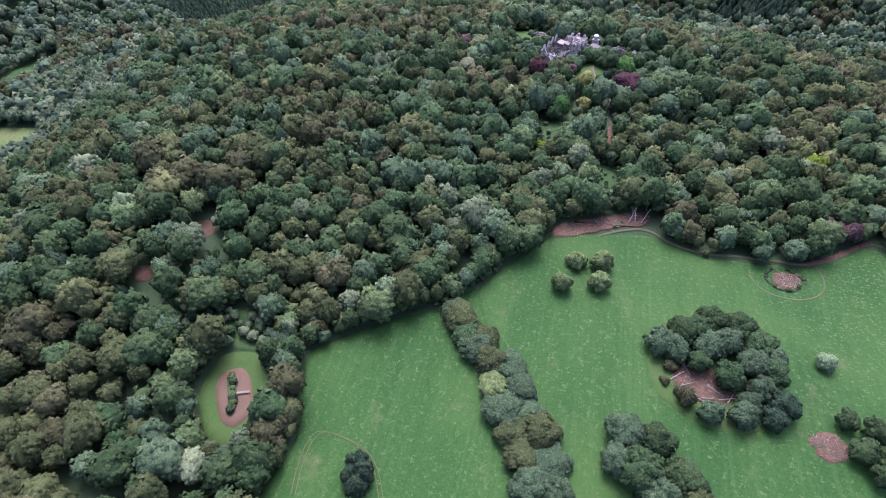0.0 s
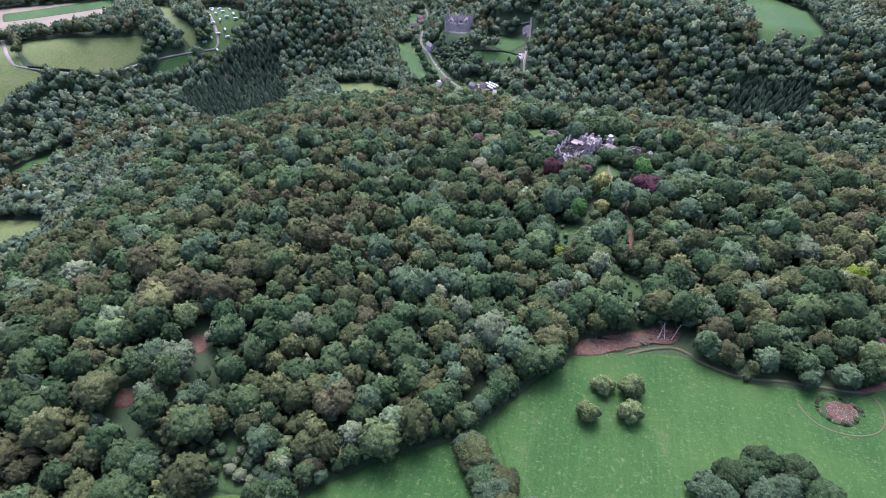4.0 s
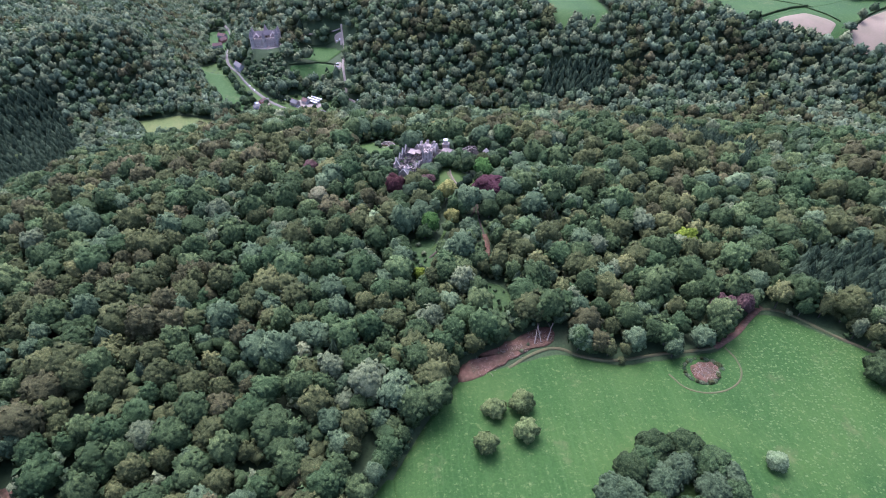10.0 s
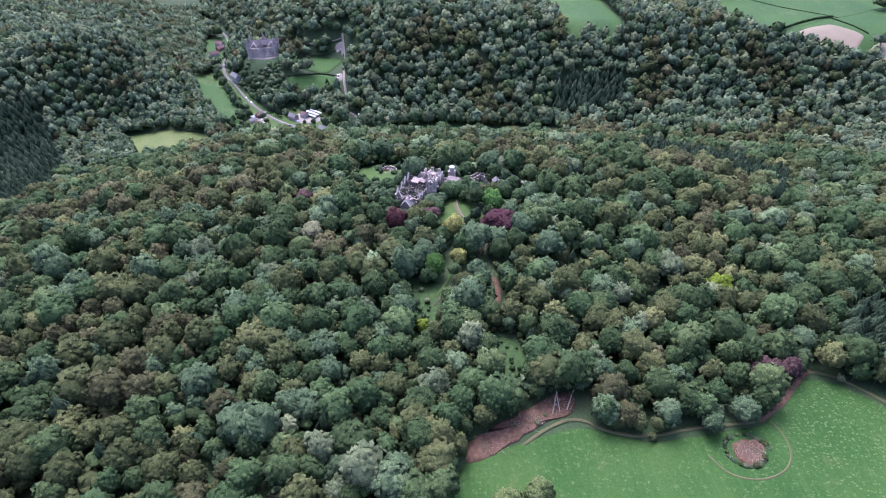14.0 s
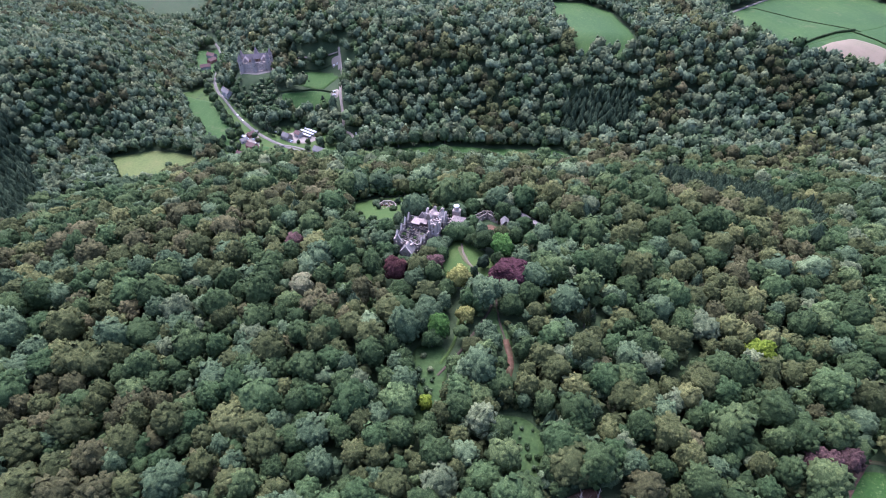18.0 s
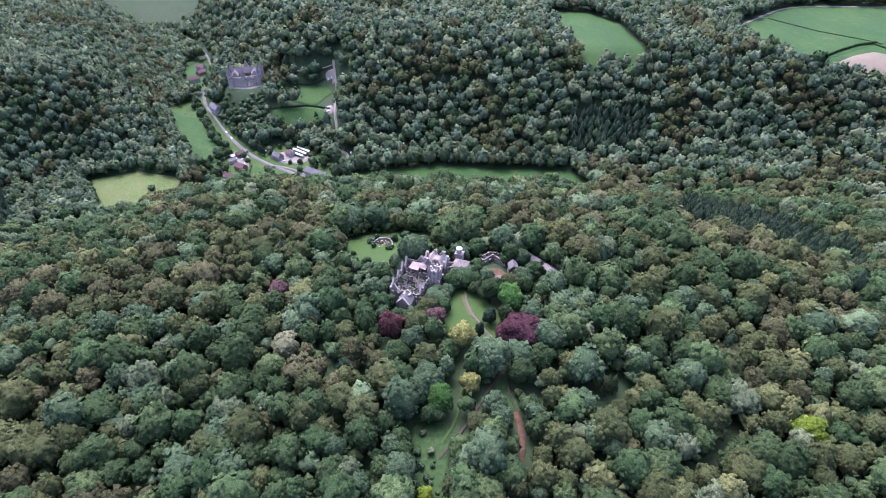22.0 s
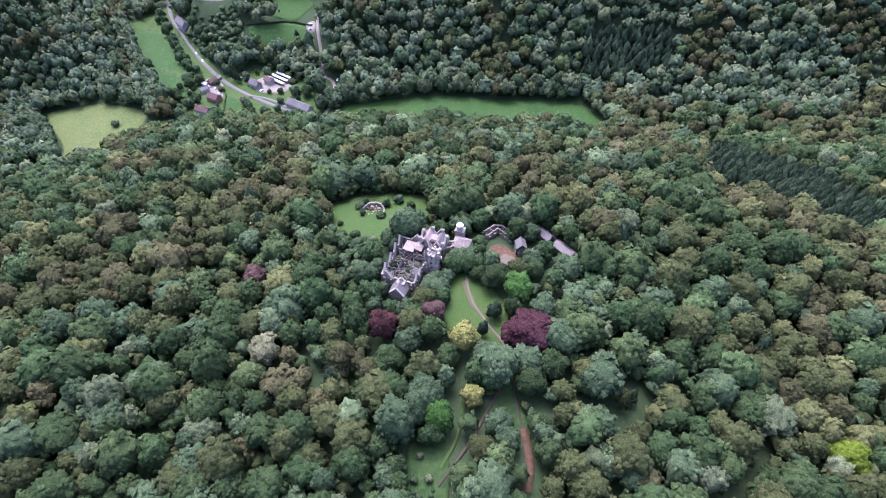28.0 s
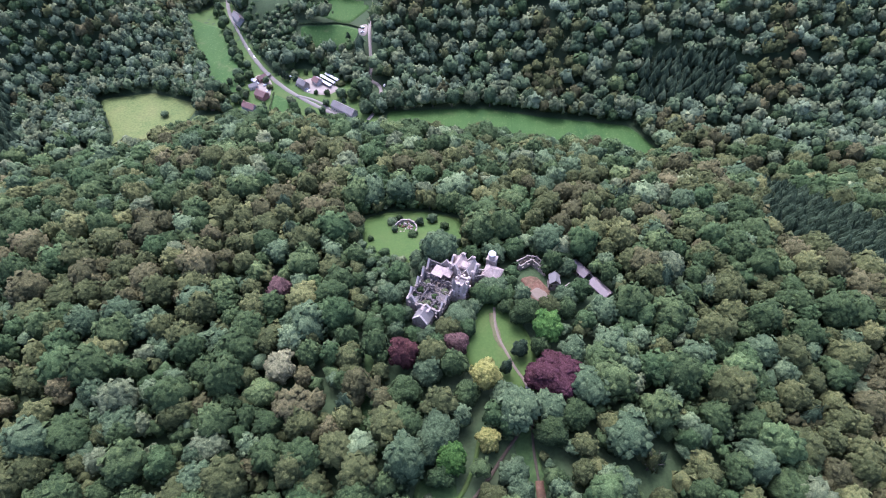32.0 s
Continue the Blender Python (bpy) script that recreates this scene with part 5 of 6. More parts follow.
def pond_bits():
    root = new("footbridge")
    root.location, root.rotation_euler = (-130.5, -337.5, ht(-130, -337) + 1.25), (0, 0, radians(22))
    tagged(root, "narrow wooden footbridge over the muddy pond", "bridge")
    for k in range(9):
        bm = bmesh.new()
        slab(bm, 0.8 * k, 0.8 * k + 0.72, -0.6, 0.6, 0.1, 0.2)
        finish("plank", bm, WOOD, root)
    for s in (-0.5, 0.5):
        bm = bmesh.new()
        slab(bm, -0.2, 7.4, s - 0.08, s + 0.08, -0.25, 0.1)
        finish("beam", bm, WOOD, root)


plot("islet", [(-140, -329), (-137, -326), (-130, -336), (-126, -345), (-129, -348), (-133, -340)], LAWN, "long grassy islet in the pond", "islet", lift=0.95, wobble=0.2)
PLOTS.pop()
pond_bits()

TAKEN += [(72, 50, 8), (79, 42, 8), (85, 33, 7), (48, 31, 5), (57, 35, 6), (65, 38, 6), (75, 59, 6), (80, 52, 6), (84, 47, 6), (88, 41, 6), (60, 48, 6), (66, 45, 5), (50, 63, 6), (44, 64, 5), (47, 33, 6), (52, 40, 9), (44, 47, 9), (-232, 492, 18), (-215, 495, 14), (-248, 505, 12)]

# ---- single trees ----
def special(name, x, y, r, t, m, label, **k):
    tree(name, x, y, r, t, m, label, **k)
    TAKEN.append((x, y, r * 0.75 + 3))


special("copper_beech", 52, -14, 14.5, 22, COPPER, "huge dark purple copper beech beside the drive", low=0.08, shape=0)
special("copper_beech", -23, -4, 8.6, 21, RUST, "reddish-brown copper beech below the castle", low=0.1, shape=1)
special("golden_tree", 18, -15, 7.5, 18, GOLD, "bright yellow-green ornamental tree in the park", low=0.1, shape=2)
special("golden_tree", 19.5, -45, 5.8, 14, GOLD, "small yellow-green tree beside the drive", low=0.1, shape=3)
special("golden_tree", 182, -86, 8, 19, LIME, "lone yellow-green tree among dark crowns", low=0.15, shape=4)
special("pale_tree", -82, -14, 8, 19, PALE, "pale grey-green tree with a thin crown", shape=5)
special("dead_tree", 4, 4, 7, 13, PURPLE, "half-dead tree with dull purple foliage", low=0.2, shape=1)
special("park_tree", 50, 14, 8.5, 19, FRESH, "fresh green tree east of the lawn", low=0.12, shape=2)
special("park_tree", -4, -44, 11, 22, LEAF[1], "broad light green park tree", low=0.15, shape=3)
special("park_tree", 2, -54, 8, 18, FRESH, "bright green tree in the park", low=0.15)
special("park_tree", -10, -52, 8, 19, LEAF[1], "light green park tree near a clearing", low=0.15)
special("maroon_tree", 178, -152, 9, 19, PURPLE, "dull maroon tree at the wood's edge", low=0.15)
special("maroon_tree", 190, -150, 7, 18, PURPLE, "dull maroon tree beside the field corner", low=0.15)
special("maroon_tree", -95, 34, 7.5, 17, PURPLE, "purple-leaved tree in the wood", low=0.2)
special("bright_shrub", -8, -102, 4.5, 9, LIME, "bright lime-green shrub in a clearing", low=0.05)
special("cypress", 28.5, -9, 3.0, 14, LEAF[6], "dark columnar cypress beside the drive", low=0.03)
special("cypress", 30, -20, 4, 10, LEAF[6], "low dark conifer beside the drive", conifer=True)
special("cypress", 91, -53, 3.8, 20, LEAF[2], "tall olive-green pointed conifer in the wood", conifer=True)
special("cypress", 96, -50, 3.2, 15, LEAF[1], "small pointed conifer beside a taller one", conifer=True)
for x, y, r, t, m in ((30, -60, 7, 16, 1), (48, -40, 9, 18, 0), (33, -67, 6, 14, 1), (21, -70, 6.5, 15, 2), (-2, -62, 6, 14, 4), (36, 2, 4.5, 12, 6), (-10, -14, 8.5, 18, 1),
                      (-21, -25, 9, 19, 0), (9, -24, 7, 16, 0), (27, -24, 7, 15, 1), (40, 23, 9, 18, 0), (20, 41, 6, 14, 1), (27, 40, 6.5, 14, 1), (32, 44, 5.5, 13, 4),
                      (4, 20, 7.5, 13, 1), (-1, 12, 7.5, 14, 2), (7, 27, 4.5, 11, 1), (-10, 9, 5, 10, 1), (-19, 10, 5, 9, 4), (-25, 22, 5, 10, 1), (9, 22, 5, 10, 1), (31, 28, 5, 11, 0), (46, 4, 5, 13, 0), (62, 0, 8, 18, 1), (60, -32, 8, 18, 0),
                      (-30, 20, 7, 15, 4), (-34, 34, 7, 15, 1), (-30, 50, 7, 15, 4), (-20, 62, 6, 13, 1), (-40, 12, 6.5, 14, 4), (12, 68, 6, 13, 4), (24, 68, 7, 15, 1), (36, 72, 7, 16, 4), (66, 58, 6, 14, 1), (62, 34, 7, 15, 1), (70, 40, 7, 16, 4)):
    special("park_tree", x, y, r, t, LEAF[m], "leafy broadleaf tree close to the castle", group="trees round the castle", low=0.1)
for k, (x, y) in enumerate(((-52, 86), (-8, 74), (-2, 78), (4, 82), (-16, 72), (-40, 104), (-36, 108), (-22, 104), (-26, 92), (-38, 96), (-6, 100), (-14, 108))):
    special("shrub", x, y, 2.2 + (k % 3) * 0.7, 4 + (k % 4), LEAF[k % 2], "small bushy shrub on the overgrown lawn", group="shrubs on the lawn", low=0.03)

for k in range(46):
    u, v = (k * 0.618 + 0.05) % 1, (k * 0.2763 + 0.31) % 1
    x, y = -248 + 160 * u, 300 + 108 * v
    road, _ = to_line(np.array([x]), np.array([y]), [(-272, 484), (-231, 417), (-194, 376), (-163, 352), (-130, 330), (-100, 318)])
    free = min(math.hypot(x - a, y - b) for a, b in ((-217, 333), (-210, 355), (-224, 372), (-170, 377), (-156, 384), (-118, 334), (-254, 333), (-145, 390), (-188, 345), (-106, 328), (-130, 341))) > 12
    if road[0] > 9 and free:
        tree("garden_shrub", x, y, 2.4 + 2.2 * ((k * 0.37) % 1), 4 + 5 * ((k * 0.71) % 1), LEAF[(1, 0, 4, 2)[k % 4]], "bushy shrub in a hamlet garden", "bush", group="hamlet shrubs", low=0.03)

for k, (u, v) in enumerate(RUIN_SHRUBS):
    a = radians(-24.5)
    x, y = -5 + u * math.cos(a) - v * math.sin(a), 38 + u * math.sin(a) + v * math.cos(a)
    bush = tree("ruin_shrub", x, y, 1.5 + 0.5 * (k % 3), 3.4 + k % 2, LEAF[(1, 4, 5)[k % 3]], "green shrub growing on rubble inside the castle", "shrub", group="shrubs in the ruin", low=0.02)
    bush.location.z = ht(-5, 38) + 4.1
for x, y, r, t in ((-13, 8, 5, 10), (-6, 5, 5.5, 11), (8, 15, 5.5, 11), (12, 28, 4.5, 10), (17, 36, 6.5, 14), (24, 36, 6, 13), (31, 36, 5.5, 12), (-28, 12, 5, 11), (-27, 40, 5, 11), (-16, 58, 5, 11), (0, 66, 5, 11)):
    special("park_tree", x, y, r, t, LEAF[1 + 3 * (r > 5.2)], "leafy broadleaf tree close to the castle", group="trees round the castle", low=0.05)

# field groves, hedgerow trees and bushes
for x, y, r, m in ((82, -262, 5.5, 1), (93, -266, 5, 4), (74, -259, 6.5, 0), (86, -250, 8, 0), (100, -240, 8, 0), (115, -241, 8.5, 0), (124, -250, 8, 4), (107, -272, 6.5, 4), (128, -266, 7.5, 4), (131, -256, 6, 0), (112, -292, 6, 0), (131, -282, 6, 6), (97, -294, 5, 0), (98, -256, 7, 0), (120, -262, 7, 0), (93, -246, 7, 4), (108, -250, 7, 0), (80, -258, 6, 0), (116, -284, 5, 0), (122, -275, 6, 1), (86, -288, 4, 3), (126, -290, 5, 6)):
    tree("grove_tree", x, y, r * 1.25, r * 1.5 + 5, LEAF[1] if m == 0 and r < 7.6 else LEAF[m], "dark broadleaf tree in a ring grove", group="trees of the large field grove", low=0.02)
for x, y, r in ((80, -270, 3.6), (84, -284, 3.2), (77, -279, 2.6), (98, -290, 3.4)):
    tree("dead_brush", x, y, r, r * 1.6, LEAF[3], "grey dying brush among felled trunks", "bush", group="brush in the field grove", low=0.0)
for x, y, r, m in ((57, -314, 7.5, 1), (71, -315, 7, 0), (64, -331, 8.5, 4), (83, -330, 7, 0), (55, -328, 6.5, 1), (88, -340, 6, 2), (72, -340, 7.5, 1)):
    tree("grove_tree", x, y, r * 1.45, r * 1.6 + 6, LEAF[m], "green broadleaf tree in a dense clump", group="trees of the small field grove", low=0.0)
for x, y, r in ((160, -282, 5.5), (172, -284, 6.5), (163, -297, 6.5), (170, -306, 7), (176, -297, 6)):
    tree("grove_tree", x, y, r, r * 1.4 + 4, LEAF[0], "dark tree beside bare red earth", group="trees by the earth patch", low=0.08)
for x, y, r, m in ((240, -204, 8, 0), (250, -198, 7, 0), (252, -212, 8, 4), (262, -206, 8, 0), (245, -216, 6, 0), (268, -220, 8, 2)):
    tree("grove_tree", x, y, r, r * 1.4 + 5, LEAF[m], "dark tree in a clump at the field's end", group="trees at the field's end", low=0.05)
for x, y, r, m in ((20, -230, 6.6, 5), (41, -224, 6.8, 2), (42, -208, 7.2, 2), (27, -210, 6.0, 5)):
    tree("field_bush", x, y, r, r * 1.9, OLIVE, "rounded light green bush in the pasture", "bush", low=0.03)
tree("field_bush", 158, -249, 5.4, 9.5, BLOSSOM, "whitish flowering bush alone in the pasture", "bush", low=0.1)
for k, (x, y, m) in enumerate(((-37, -263, 1), (-33, -268, 2), (-28, -275, 0), (-19, -277, 2), (-22, -284, 2), (-13, -290, 2), (-4, -291, 1), (-8, -304, 2), (5, -303, 2), (-1, -315, 1), (11, -314, 1), (5, -326, 2), (17, -322, 3), (10, -336, 2), (22, -335, 2), (16, -348, 1), (27, -348, 2), (22, -360, 2), (33, -362, 1), (30, -376, 2), (40, -378, 2), (42, -394, 1))):
    tree("hedgerow_tree", x + 2, y, 10.0 + 1.4 * math.sin(k * 2.3), 12 + 2.5 * math.sin(k * 1.7), (LEAF[4], LEAF[1], OLIVE if k % 5 == 2 else (LEAF[1], LEAF[2])[k % 2], LEAF[2])[m], "olive-green hedgerow tree between two pastures", group="hedgerow trees", low=0.0)
for x, y, r, m in ((-118, -306, 6, 6), (-120, -315, 5, 6), (-112, -322, 5, 0), (-107, -330, 6.5, 0), (-104, -341, 7, 0), (-108, -357, 6.5, 0), (-99, -361, 6, 0), (-111, -288, 7, 1), (-96, -281, 6, 1), (-84, -276, 5, 1), (-72, -270, 5, 4), (-60, -262, 5, 4), (-112, -370, 6.5, 1), (-122, -372, 6.5, 1)):
    tree("pondside_tree", x, y, r * 1.35, r * 1.5 + 3, LEAF[m], "bluish-green tree between pond and pasture", group="trees beside the pond", low=0.0)
for x, y, t in ((-59, -356, 14), (-55, -360, 15), (-60, -362, 13), (-56, -366, 13)):
    tree("field_conifer", x, y, 5.2, t, LEAF[6], "dark bushy conifer standing in the pasture", group="field conifers", low=0.0)
for k, (x, y) in enumerate(((-137, -328), (-136, -330), (-134, -332), (-133, -335), (-131, -338), (-130, -340), (-128, -344), (-129, -342), (-128.5, -346))):
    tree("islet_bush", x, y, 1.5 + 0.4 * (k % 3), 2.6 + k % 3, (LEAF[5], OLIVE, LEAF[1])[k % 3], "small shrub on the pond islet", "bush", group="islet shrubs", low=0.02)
for k in range(30):
    a, d = k * 2.4, 0.72 + 0.36 * ((k * 0.618) % 1)
    tree("field_bush", 148.5 + 11 * d * math.cos(a), -192 + 9.5 * d * math.sin(a), 0.9 + 0.9 * ((k * 0.37) % 1), 1.2 + (k % 3) * 0.4, LEAF[(1, 5, 2)[k % 3]], "low weedy bush round an earth heap", "bush", group="weeds round the earth heap", low=0.02)
for k in range(13):
    u = k / 12
    tree("roadside_tree", -322 + 74 * u + 3 * math.sin(k * 2.3), 556 - 148 * u + 3 * math.cos(k * 1.7), 5.0 + 1.2 * math.sin(k * 1.9), 12 + 2 * math.sin(k * 2.7), LEAF[(0, 1, 4)[k % 3]], "round dark tree between meadow and road", group="trees along the valley road", low=0.06)
for k in range(9):
    u = k / 8
    tree("roadside_tree", -294 + 66 * u, 560 - 122 * u + 4 * math.sin(k * 2.1), 5.2 + 1.2 * math.sin(k * 1.3), 13, LEAF[(1, 0, 4)[k % 3]], "leafy tree on the slope above the road", group="trees above the valley road", low=0.06)

def weeds(count):
    """Pale tufts of weeds and seeding grass, thickest in the field's far corner."""
    x, y = rng.uniform(-95, 300, count), rng.uniform(-430, -150, count)
    thick = 0.015 + 0.05 * (blotch(x, y, 34, 3) > 0.15) + 0.9 * hump(x, y, 226, -186, 26, 20) + 0.45 * hump(x, y, 205, -225, 36, 40)
    keep = np.zeros(count, bool)
    for k in (0, 1):
        keep |= inside(x, y, BORDERS[k])
    keep &= rng.random(count) < thick
    x, y = x[keep], y[keep]
    n, a = len(x), rng.uniform(0, 6.28, len(x))
    r = rng.uniform(0.2, 0.6, n)
    z = height(x, y) + 0.45
    ring = [np.column_stack([x, y, z + 0.45 * r + 0.1])] + [np.column_stack([x + 1.5 * r * np.cos(a + 1.57 * j), y + r * np.sin(a + 1.57 * j), z]) for j in range(4)]
    fan = np.array([(0, 1 + j, 1 + (j + 1) % 4) for j in range(4)])
    me = mesh_of("weeds", np.stack(ring, 1).reshape(-1, 3), (np.arange(n)[:, None, None] * 5 + fan).reshape(-1, 3), [WEED], smooth=True)
    tagged(new("weeds", me), "pale tufts of weeds scattered over the pasture", "weeds", kind="stuff")


weeds(26000)


def brushwood(name, label, patches):
    """Sticks and slash lying over bare earth, as one mesh."""
    vs, fs, n = [], [], 0
    for cx, cy, r, count, lift in patches:
        for _ in range(count):
            a, d, w = rng.uniform(0, 6.28), r * rng.random() ** 0.6, rng.uniform(0, 6.28)
            x, y = cx + d * math.cos(a), cy + 0.8 * d * math.sin(a)
            long, thick = rng.uniform(0.7, 2.6), rng.uniform(0.06, 0.16)
            u, v = np.array([math.cos(w), math.sin(w), rng.uniform(-0.1, 0.35)]) * long / 2, np.array([-math.sin(w), math.cos(w), 0]) * thick
            c = np.array([x, y, ht(x, y) + lift + 0.2])
            up = np.array([0, 0, 1.6 * thick])
            vs.append(np.array([c - u - v, c - u + v, c - u + up, c + u - v * 0.5, c + u + v * 0.5, c + u + up * 0.6]))
            fs.append(np.array([(0, 1, 4), (0, 4, 3), (1, 2, 5), (1, 5, 4), (2, 0, 3), (2, 3, 5), (0, 2, 1), (3, 4, 5)]) + n)
            n += 6
    tagged(new(name, mesh_of(name, np.concatenate(vs), np.concatenate(fs), [BONE])), label, "brushwood", kind="stuff")


brushwood("brushwood", "pale sticks and slash lying on red earth", [(96, -276, 16, 150, 0.8), (151, -295, 9, 80, 0.8), (150, -192, 8, 110, 1.2), (26, -179, 9, 40, 0.9), (45, -168, 9, 50, 0.9), (62, -159, 8, 40, 0.9)])

# valley and hamlet trees
for k in range(15):
    x = -66 + k * 20
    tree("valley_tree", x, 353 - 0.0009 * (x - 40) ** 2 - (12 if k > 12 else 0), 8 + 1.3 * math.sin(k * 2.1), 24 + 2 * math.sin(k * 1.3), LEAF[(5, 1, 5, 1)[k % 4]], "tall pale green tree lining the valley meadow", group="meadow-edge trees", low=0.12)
for x, y, r, t, m in ((-241, 411, 5, 10, 1), (-256, 433, 5, 11, 0), (-268, 452, 5, 11, 1), (-225, 430, 6, 13, 1), (-218, 316, 6, 11, 1), (-234, 343, 5.5, 12, 1), (-170, 333, 5, 12, 4), (-151, 322, 6, 14, 1), (-131, 310, 5, 11, 0), (-95, 333, 8, 17, 1),
                      (-86, 345, 8, 18, 1), (-232, 388, 6, 12, 0), (-246, 392, 6, 12, 1), (-203, 330, 5, 10, 1), (-228, 322, 5, 10, 0), (-240, 328, 6, 12, 1), (-166, 322, 6, 13, 0), (-182, 312, 7, 14, 1), (-200, 308, 7, 14, 4), (-140, 330, 4, 9, 1), (-190, 410, 7, 14, 0), (-205, 404, 6, 13, 1), (-178, 424, 7, 15, 4), (-112, 356, 7, 15, 0), (-98, 362, 7, 16, 1), (-100, 344, 5, 11, 0), (-160, 400, 5, 11, 1), (-143, 402, 6, 13, 1), (-139, 345, 4, 8, 1), (-251, 357, 8, 15, 0), (-212, 382, 4, 9, 1), (-262, 345, 6, 12, 1), (-240, 380, 6, 13, 0), (-125, 360, 6, 12, 1), (-150, 415, 7, 15, 0), (-165, 418, 7, 15, 0), (-128, 404, 7, 15, 0), (-110, 372, 7, 15, 4)):
    tree("garden_tree", x, y, r, t, LEAF[m], "leafy garden tree in the valley hamlet", group="hamlet trees", low=0.08)
for x, y, t in ((-197, 392, 15), (-192, 388, 14), (-188, 386, 12), (-179, 386, 10), (-120, 346, 10), (-128, 443, 9)):
    tree("garden_conifer", x, y, 3.3, t * 1.15, LEAF[6], "dark pointed conifer beside hamlet houses", group="hamlet conifers", conifer=True)
for k, (x, y) in enumerate(((-236, 352), (-244, 340), (-229, 343), (-226, 352), (-222, 324), (-208, 318), (-190, 316), (-172, 310), (-158, 312), (-144, 306), (-128, 318), (-184, 398), (-172, 402), (-158, 410), (-136, 396), (-124, 388), (-118, 400), (-100, 376), (-106, 402), (-92, 358), (-84, 332), (-90, 306), (-104, 304), (-238, 366), (-230, 360), (-250, 376), (-205, 341), (-176, 345))):
    tree("garden_tree", x, y, 3.6 + 1.4 * math.sin(k * 1.9), 8 + 2.5 * math.sin(k * 2.6), LEAF[(0, 1, 4, 5)[k % 4]], "bushy tree among hamlet gardens", group="small hamlet trees", low=0.04)
tree("meadow_bush", -302, 318, 4, 7, LEAF[1], "lone round bush on the valley meadow", "bush", low=0.03)


def hedge(line, tall, label):
    """A clipped field hedge as a row of clumps in one mesh."""
    vs, fs, n = [], [], 0
    for a, b in zip(line, line[1:]):
        k = max(2, int(math.dist(a, b) / 1.6))
        for j in range(k):
            x, y = a[0] + (b[0] - a[0]) * j / k, a[1] + (b[1] - a[1]) * j / k
            w = ICO_V * rng.uniform(0.8, 1.25, (12, 1)) * (1.2, 1.2, tall * 0.55) + (x, y, ht(x, y) + tall * 0.5)
            vs.append(w)
            fs.append(ICO_F + n)
            n += 12
    ob = new("hedge", mesh_of("hedge", np.concatenate(vs), np.concatenate(fs), [LEAF[0]], smooth=True))
    tagged(ob, label, "hedge")


hedge([(-200, 364), (-197, 332), (-182, 322), (-174, 336)], 1.6, "clipped dark hedge round a garden plot")
hedge([(-186, 460), (-144, 465), (-129, 462), (-110, 454)], 1.8, "dark hedge dividing two paddocks")
hedge([(-180, 482), (-160, 516), (-120, 518)], 1.5, "dark hedge along the upper paddock")
hedge([(-240, 362), (-262, 358)], 2.0, "hedge at the end of a valley meadow")
hedge([(498, 409), (540, 434), (576, 451), (606, 456)], 4.0, "overgrown hedge beside the stubble field")
hedge([(600, 455), (610, 420), (618, 393)], 2.0, "thin hedge beside the stubble")
hedge([(718, 440), (657, 401), (612, 365)], 3.0, "overgrown hedge between stubble and pasture")
hedge([(520, 566), (560, 510), (600, 470), (612, 452)], 1.5, "thin hedge across a plateau field")
hedge([(-812, 184), (-764, 222), (-726, 288), (-740, 340)], 5.0, "tall hedge along the western stubble field")
hedge([(-728, 142), (-704, 166), (-680, 190)], 3.0, "hedge beside the plateau lane")

# ---- woods ----
def stands(x, y):
    out = np.zeros(x.shape, bool)
    for poly in SPRUCE_STANDS:
        out |= inside(x, y, poly)
    return out



VIEW = [(-60, -450), (-230, -430), (-440, -250), (-740, 40), (-1100, 400), (-960, 560), (-840, 1010), (-200, 1010), (480, 930), (930, 850), (840, 540), (690, 300), (540, 110), (380, -60), (300, -170), (240, -270), (180, -340), (60, -410)]


def borders(step, off):
    """Places along the outside of the fields and clearings."""
    out = []
    for poly in BORDERS:
        area = sum(a[0] * b[1] - b[0] * a[1] for a, b in zip(poly, poly[1:] + poly[:1]))
        for a, b in zip(poly, poly[1:] + poly[:1]):
            long = math.dist(a, b)
            nx, ny = (b[1] - a[1]) / long, (a[0] - b[0]) / long
            for k in range(max(1, int(long / step))):
                u = (k + rng.uniform(0.2, 0.8)) / max(1, int(long / step))
                o = math.copysign(off + rng.uniform(-1, 2.5), area)
                out.append((a[0] + (b[0] - a[0]) * u + nx * o, a[1] + (b[1] - a[1]) * u + ny * o))
    p = np.array(out)
    return p[:, 0], p[:, 1]


def thicket(poly, gap, lo, hi, label):
    """Young light green trees close together, as one thing."""
    p = np.array(poly)
    x, y = scatter(p[:, 0].min(), p[:, 0].max(), p[:, 1].min(), p[:, 1].max(), gap)
    k = inside(x, y, poly)
    k &= rng.random(len(x)) < (0.6 if hi < 2.5 else 1.0)
    for cx, cy, r in TAKEN:
        k &= np.hypot(x - cx, y - cy) > r * 0.8
    x, y = x[k], y[k]
    n = len(x)
    r = rng.uniform(lo, hi, n)
    wood("thicket", label, np.column_stack([x, y, height(x, y), r, r * rng.uniform(1.5, 2.2, n), rng.choice([1, 4, 5, 1], n), np.zeros(n)]), MID, SPRUCE, True)


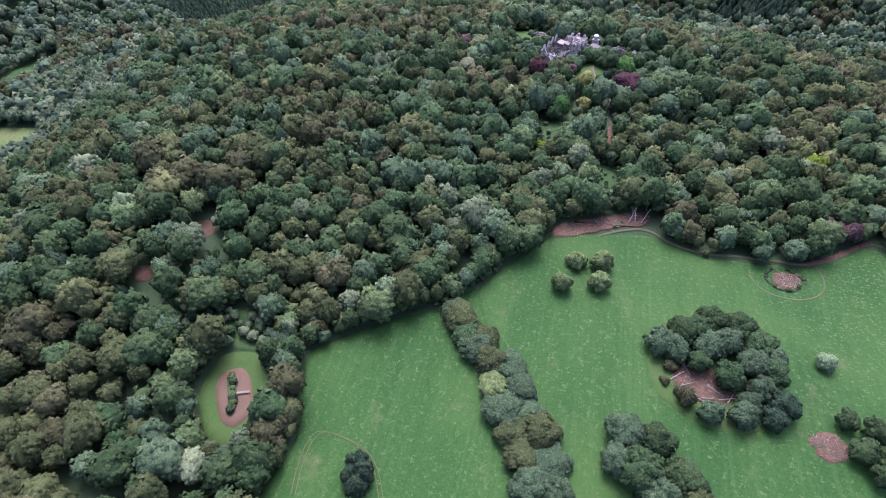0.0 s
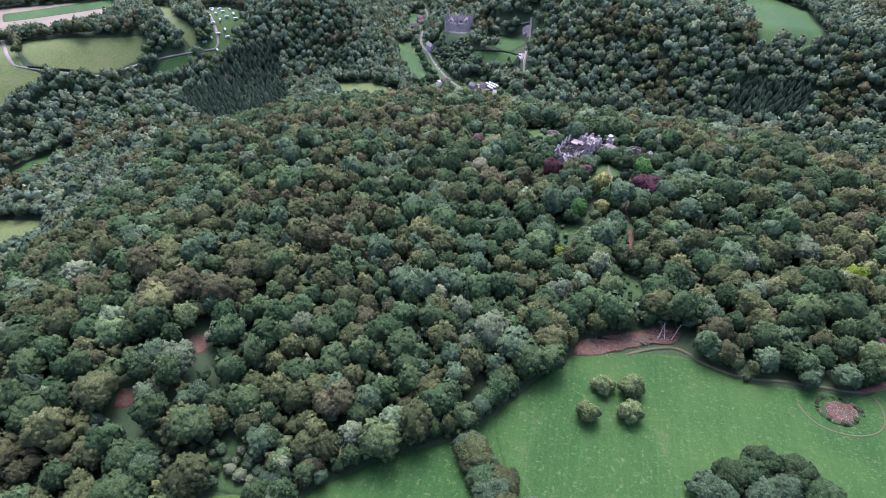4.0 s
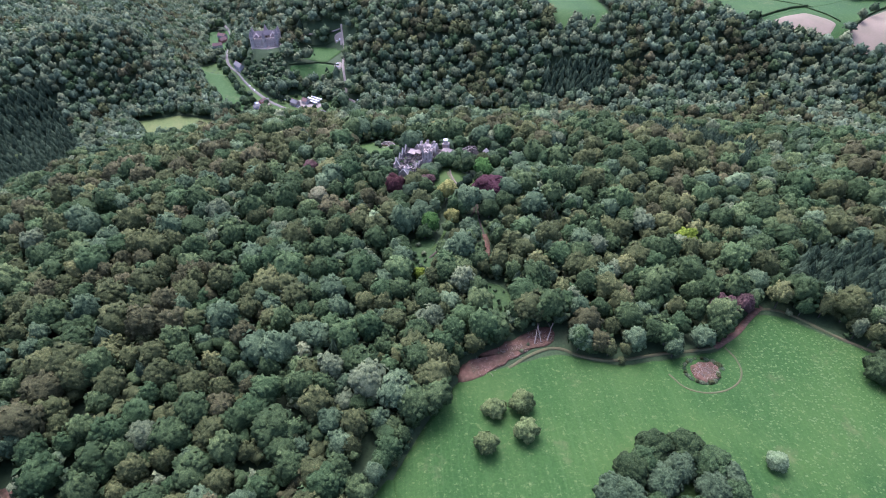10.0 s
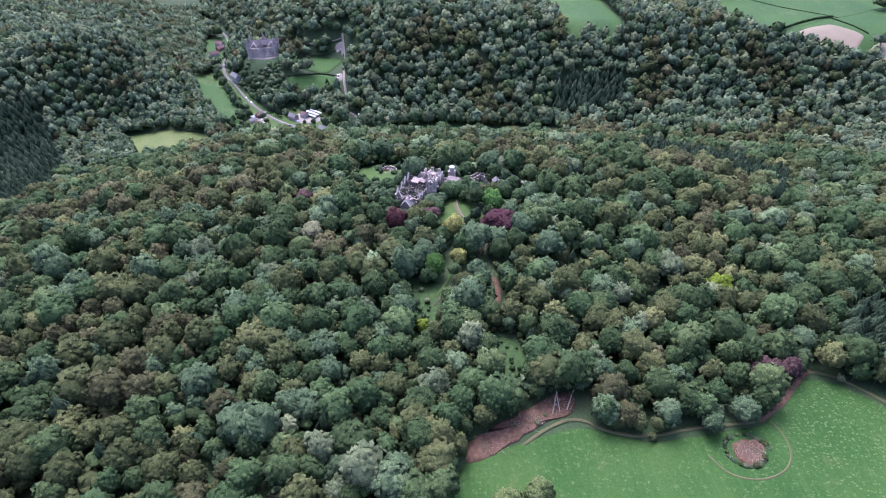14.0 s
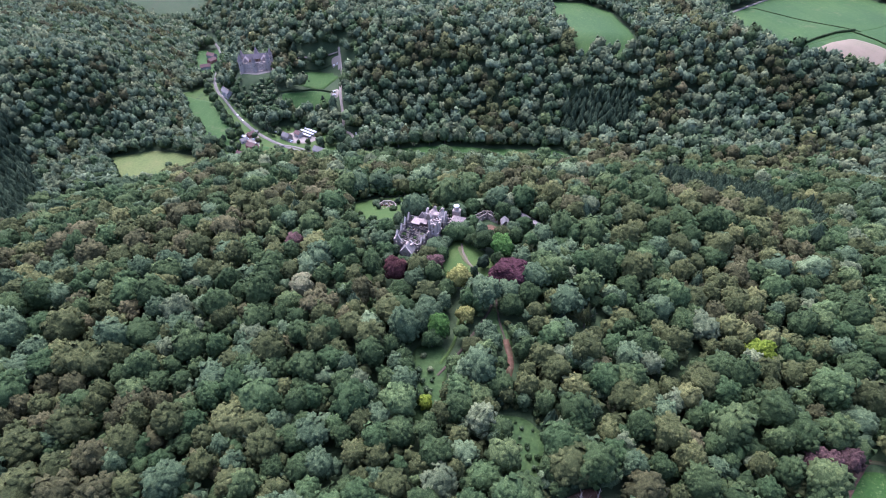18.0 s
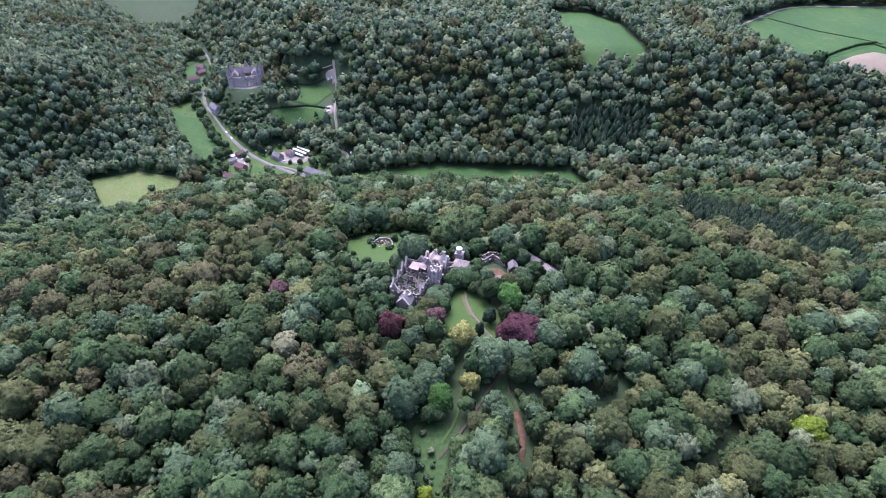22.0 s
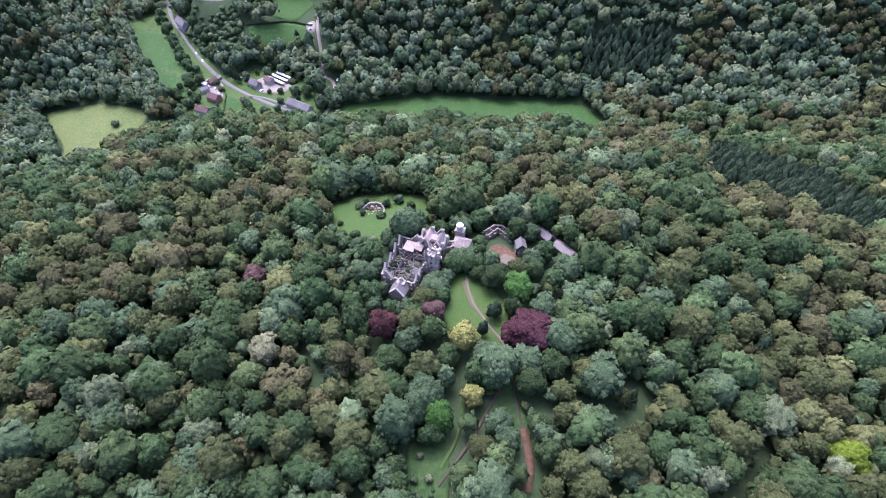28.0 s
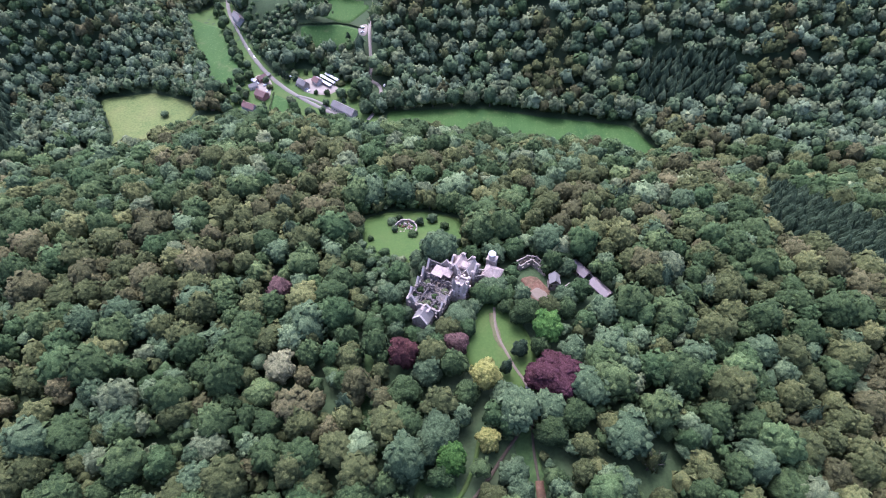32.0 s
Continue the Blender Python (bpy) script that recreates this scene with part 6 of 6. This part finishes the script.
thicket(SLOPE, 6.2, 2.6, 4.2, "light green young trees on the castle spur")
thicket(SCRUB, 5.6, 2.4, 4.2, "light green scrub trees on the slope beside the castle")
thicket([(-176, -306), (-150, -286), (-120, -290), (-122, -310), (-150, -314), (-168, -322)], 6.0, 2.2, 4.0, "light green scrub between pond and wood")
thicket([(-12, -62), (4, -62), (4, -84), (-3, -110), (-14, -112)], 4.6, 0.9, 2.2, "low light green bushes dotting a clearing")
thicket([(30, -110), (44, -114), (51, -126), (41, -147), (29, -148), (34, -132)], 4.8, 0.8, 2.0, "low bushes scattered over a clearing")
thicket([(12, -184), (18, -178), (42, -163), (62, -152), (72, -154), (70, -164), (40, -176)], 7.5, 0.8, 1.8, "weeds and low shrubs on the earth bank")
hill = lambda a, b: (to_line(a, b, MAIN)[1] < 0) & (np.abs(a) < 440) & inside(a, b, VIEW)
x, y = scatter(-440, 440, -460, 320, 13.3)
rows = stand(x, y, 5.8, 12.0, lambda a, b: hill(a, b) & ~stands(a, b))
x, y = borders(8.5, 4.0)
rows = np.vstack([rows, stand(x, y, 4.2, 6.6, hill)])
wood("woodland", "dense mixed broadleaf wood covering the castle hill", rows, MID, SPRUCE, True)
x, y = scatter(-340, 330, -350, 240, 10.5)
rows = stand(x, y, 4.0, 6.2, hill)
rows[:, 4] *= 0.80
x, y = borders(3.8, 2.4)
fringe = stand(x, y, 1.7, 3.2, hill)
fringe[:, 4] = fringe[:, 3] * 2.1
rows = np.vstack([rows, fringe])
wood("underwood", "younger trees filling gaps in the hill wood", rows, LOW, SPRUCE_FAR, False)
for poly in SPRUCE_STANDS:
    p = np.array(poly)
    x, y = scatter(p[:, 0].min(), p[:, 0].max(), p[:, 1].min(), p[:, 1].max(), 7.6)
    rows = stand(x, y, 6.4, 8.4, lambda a, b: inside(a, b, poly))
    wood("spruce_plantation", "dense dark spruce plantation on a slope", rows, FAR, SPRUCE if poly[0][0] > 220 else SPRUCE_FAR, False)
across = lambda a, b: ((to_line(a, b, MAIN)[1] > 0) | (np.abs(a) >= 440)) & inside(a, b, VIEW)
# Paler leaf mix across the valley, with aerial haze put into the colour.
HAZY_VALLEY = (0.04, 0.28, 0.34, 0.37, 0.68)
northwest = lambda a, b: (a < -330 + 0.25 * (600 - b)) & (b > 250)
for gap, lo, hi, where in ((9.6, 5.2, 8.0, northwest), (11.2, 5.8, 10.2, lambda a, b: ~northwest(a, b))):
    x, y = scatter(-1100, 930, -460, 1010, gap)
    rows = stand(x, y, lo, hi, lambda a, b: across(a, b) & ~stands(a, b) & where(a, b), HAZY_VALLEY)
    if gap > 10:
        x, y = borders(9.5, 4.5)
        rows = np.vstack([rows, stand(x, y, 4.5, 7.0, across, HAZY_VALLEY)])
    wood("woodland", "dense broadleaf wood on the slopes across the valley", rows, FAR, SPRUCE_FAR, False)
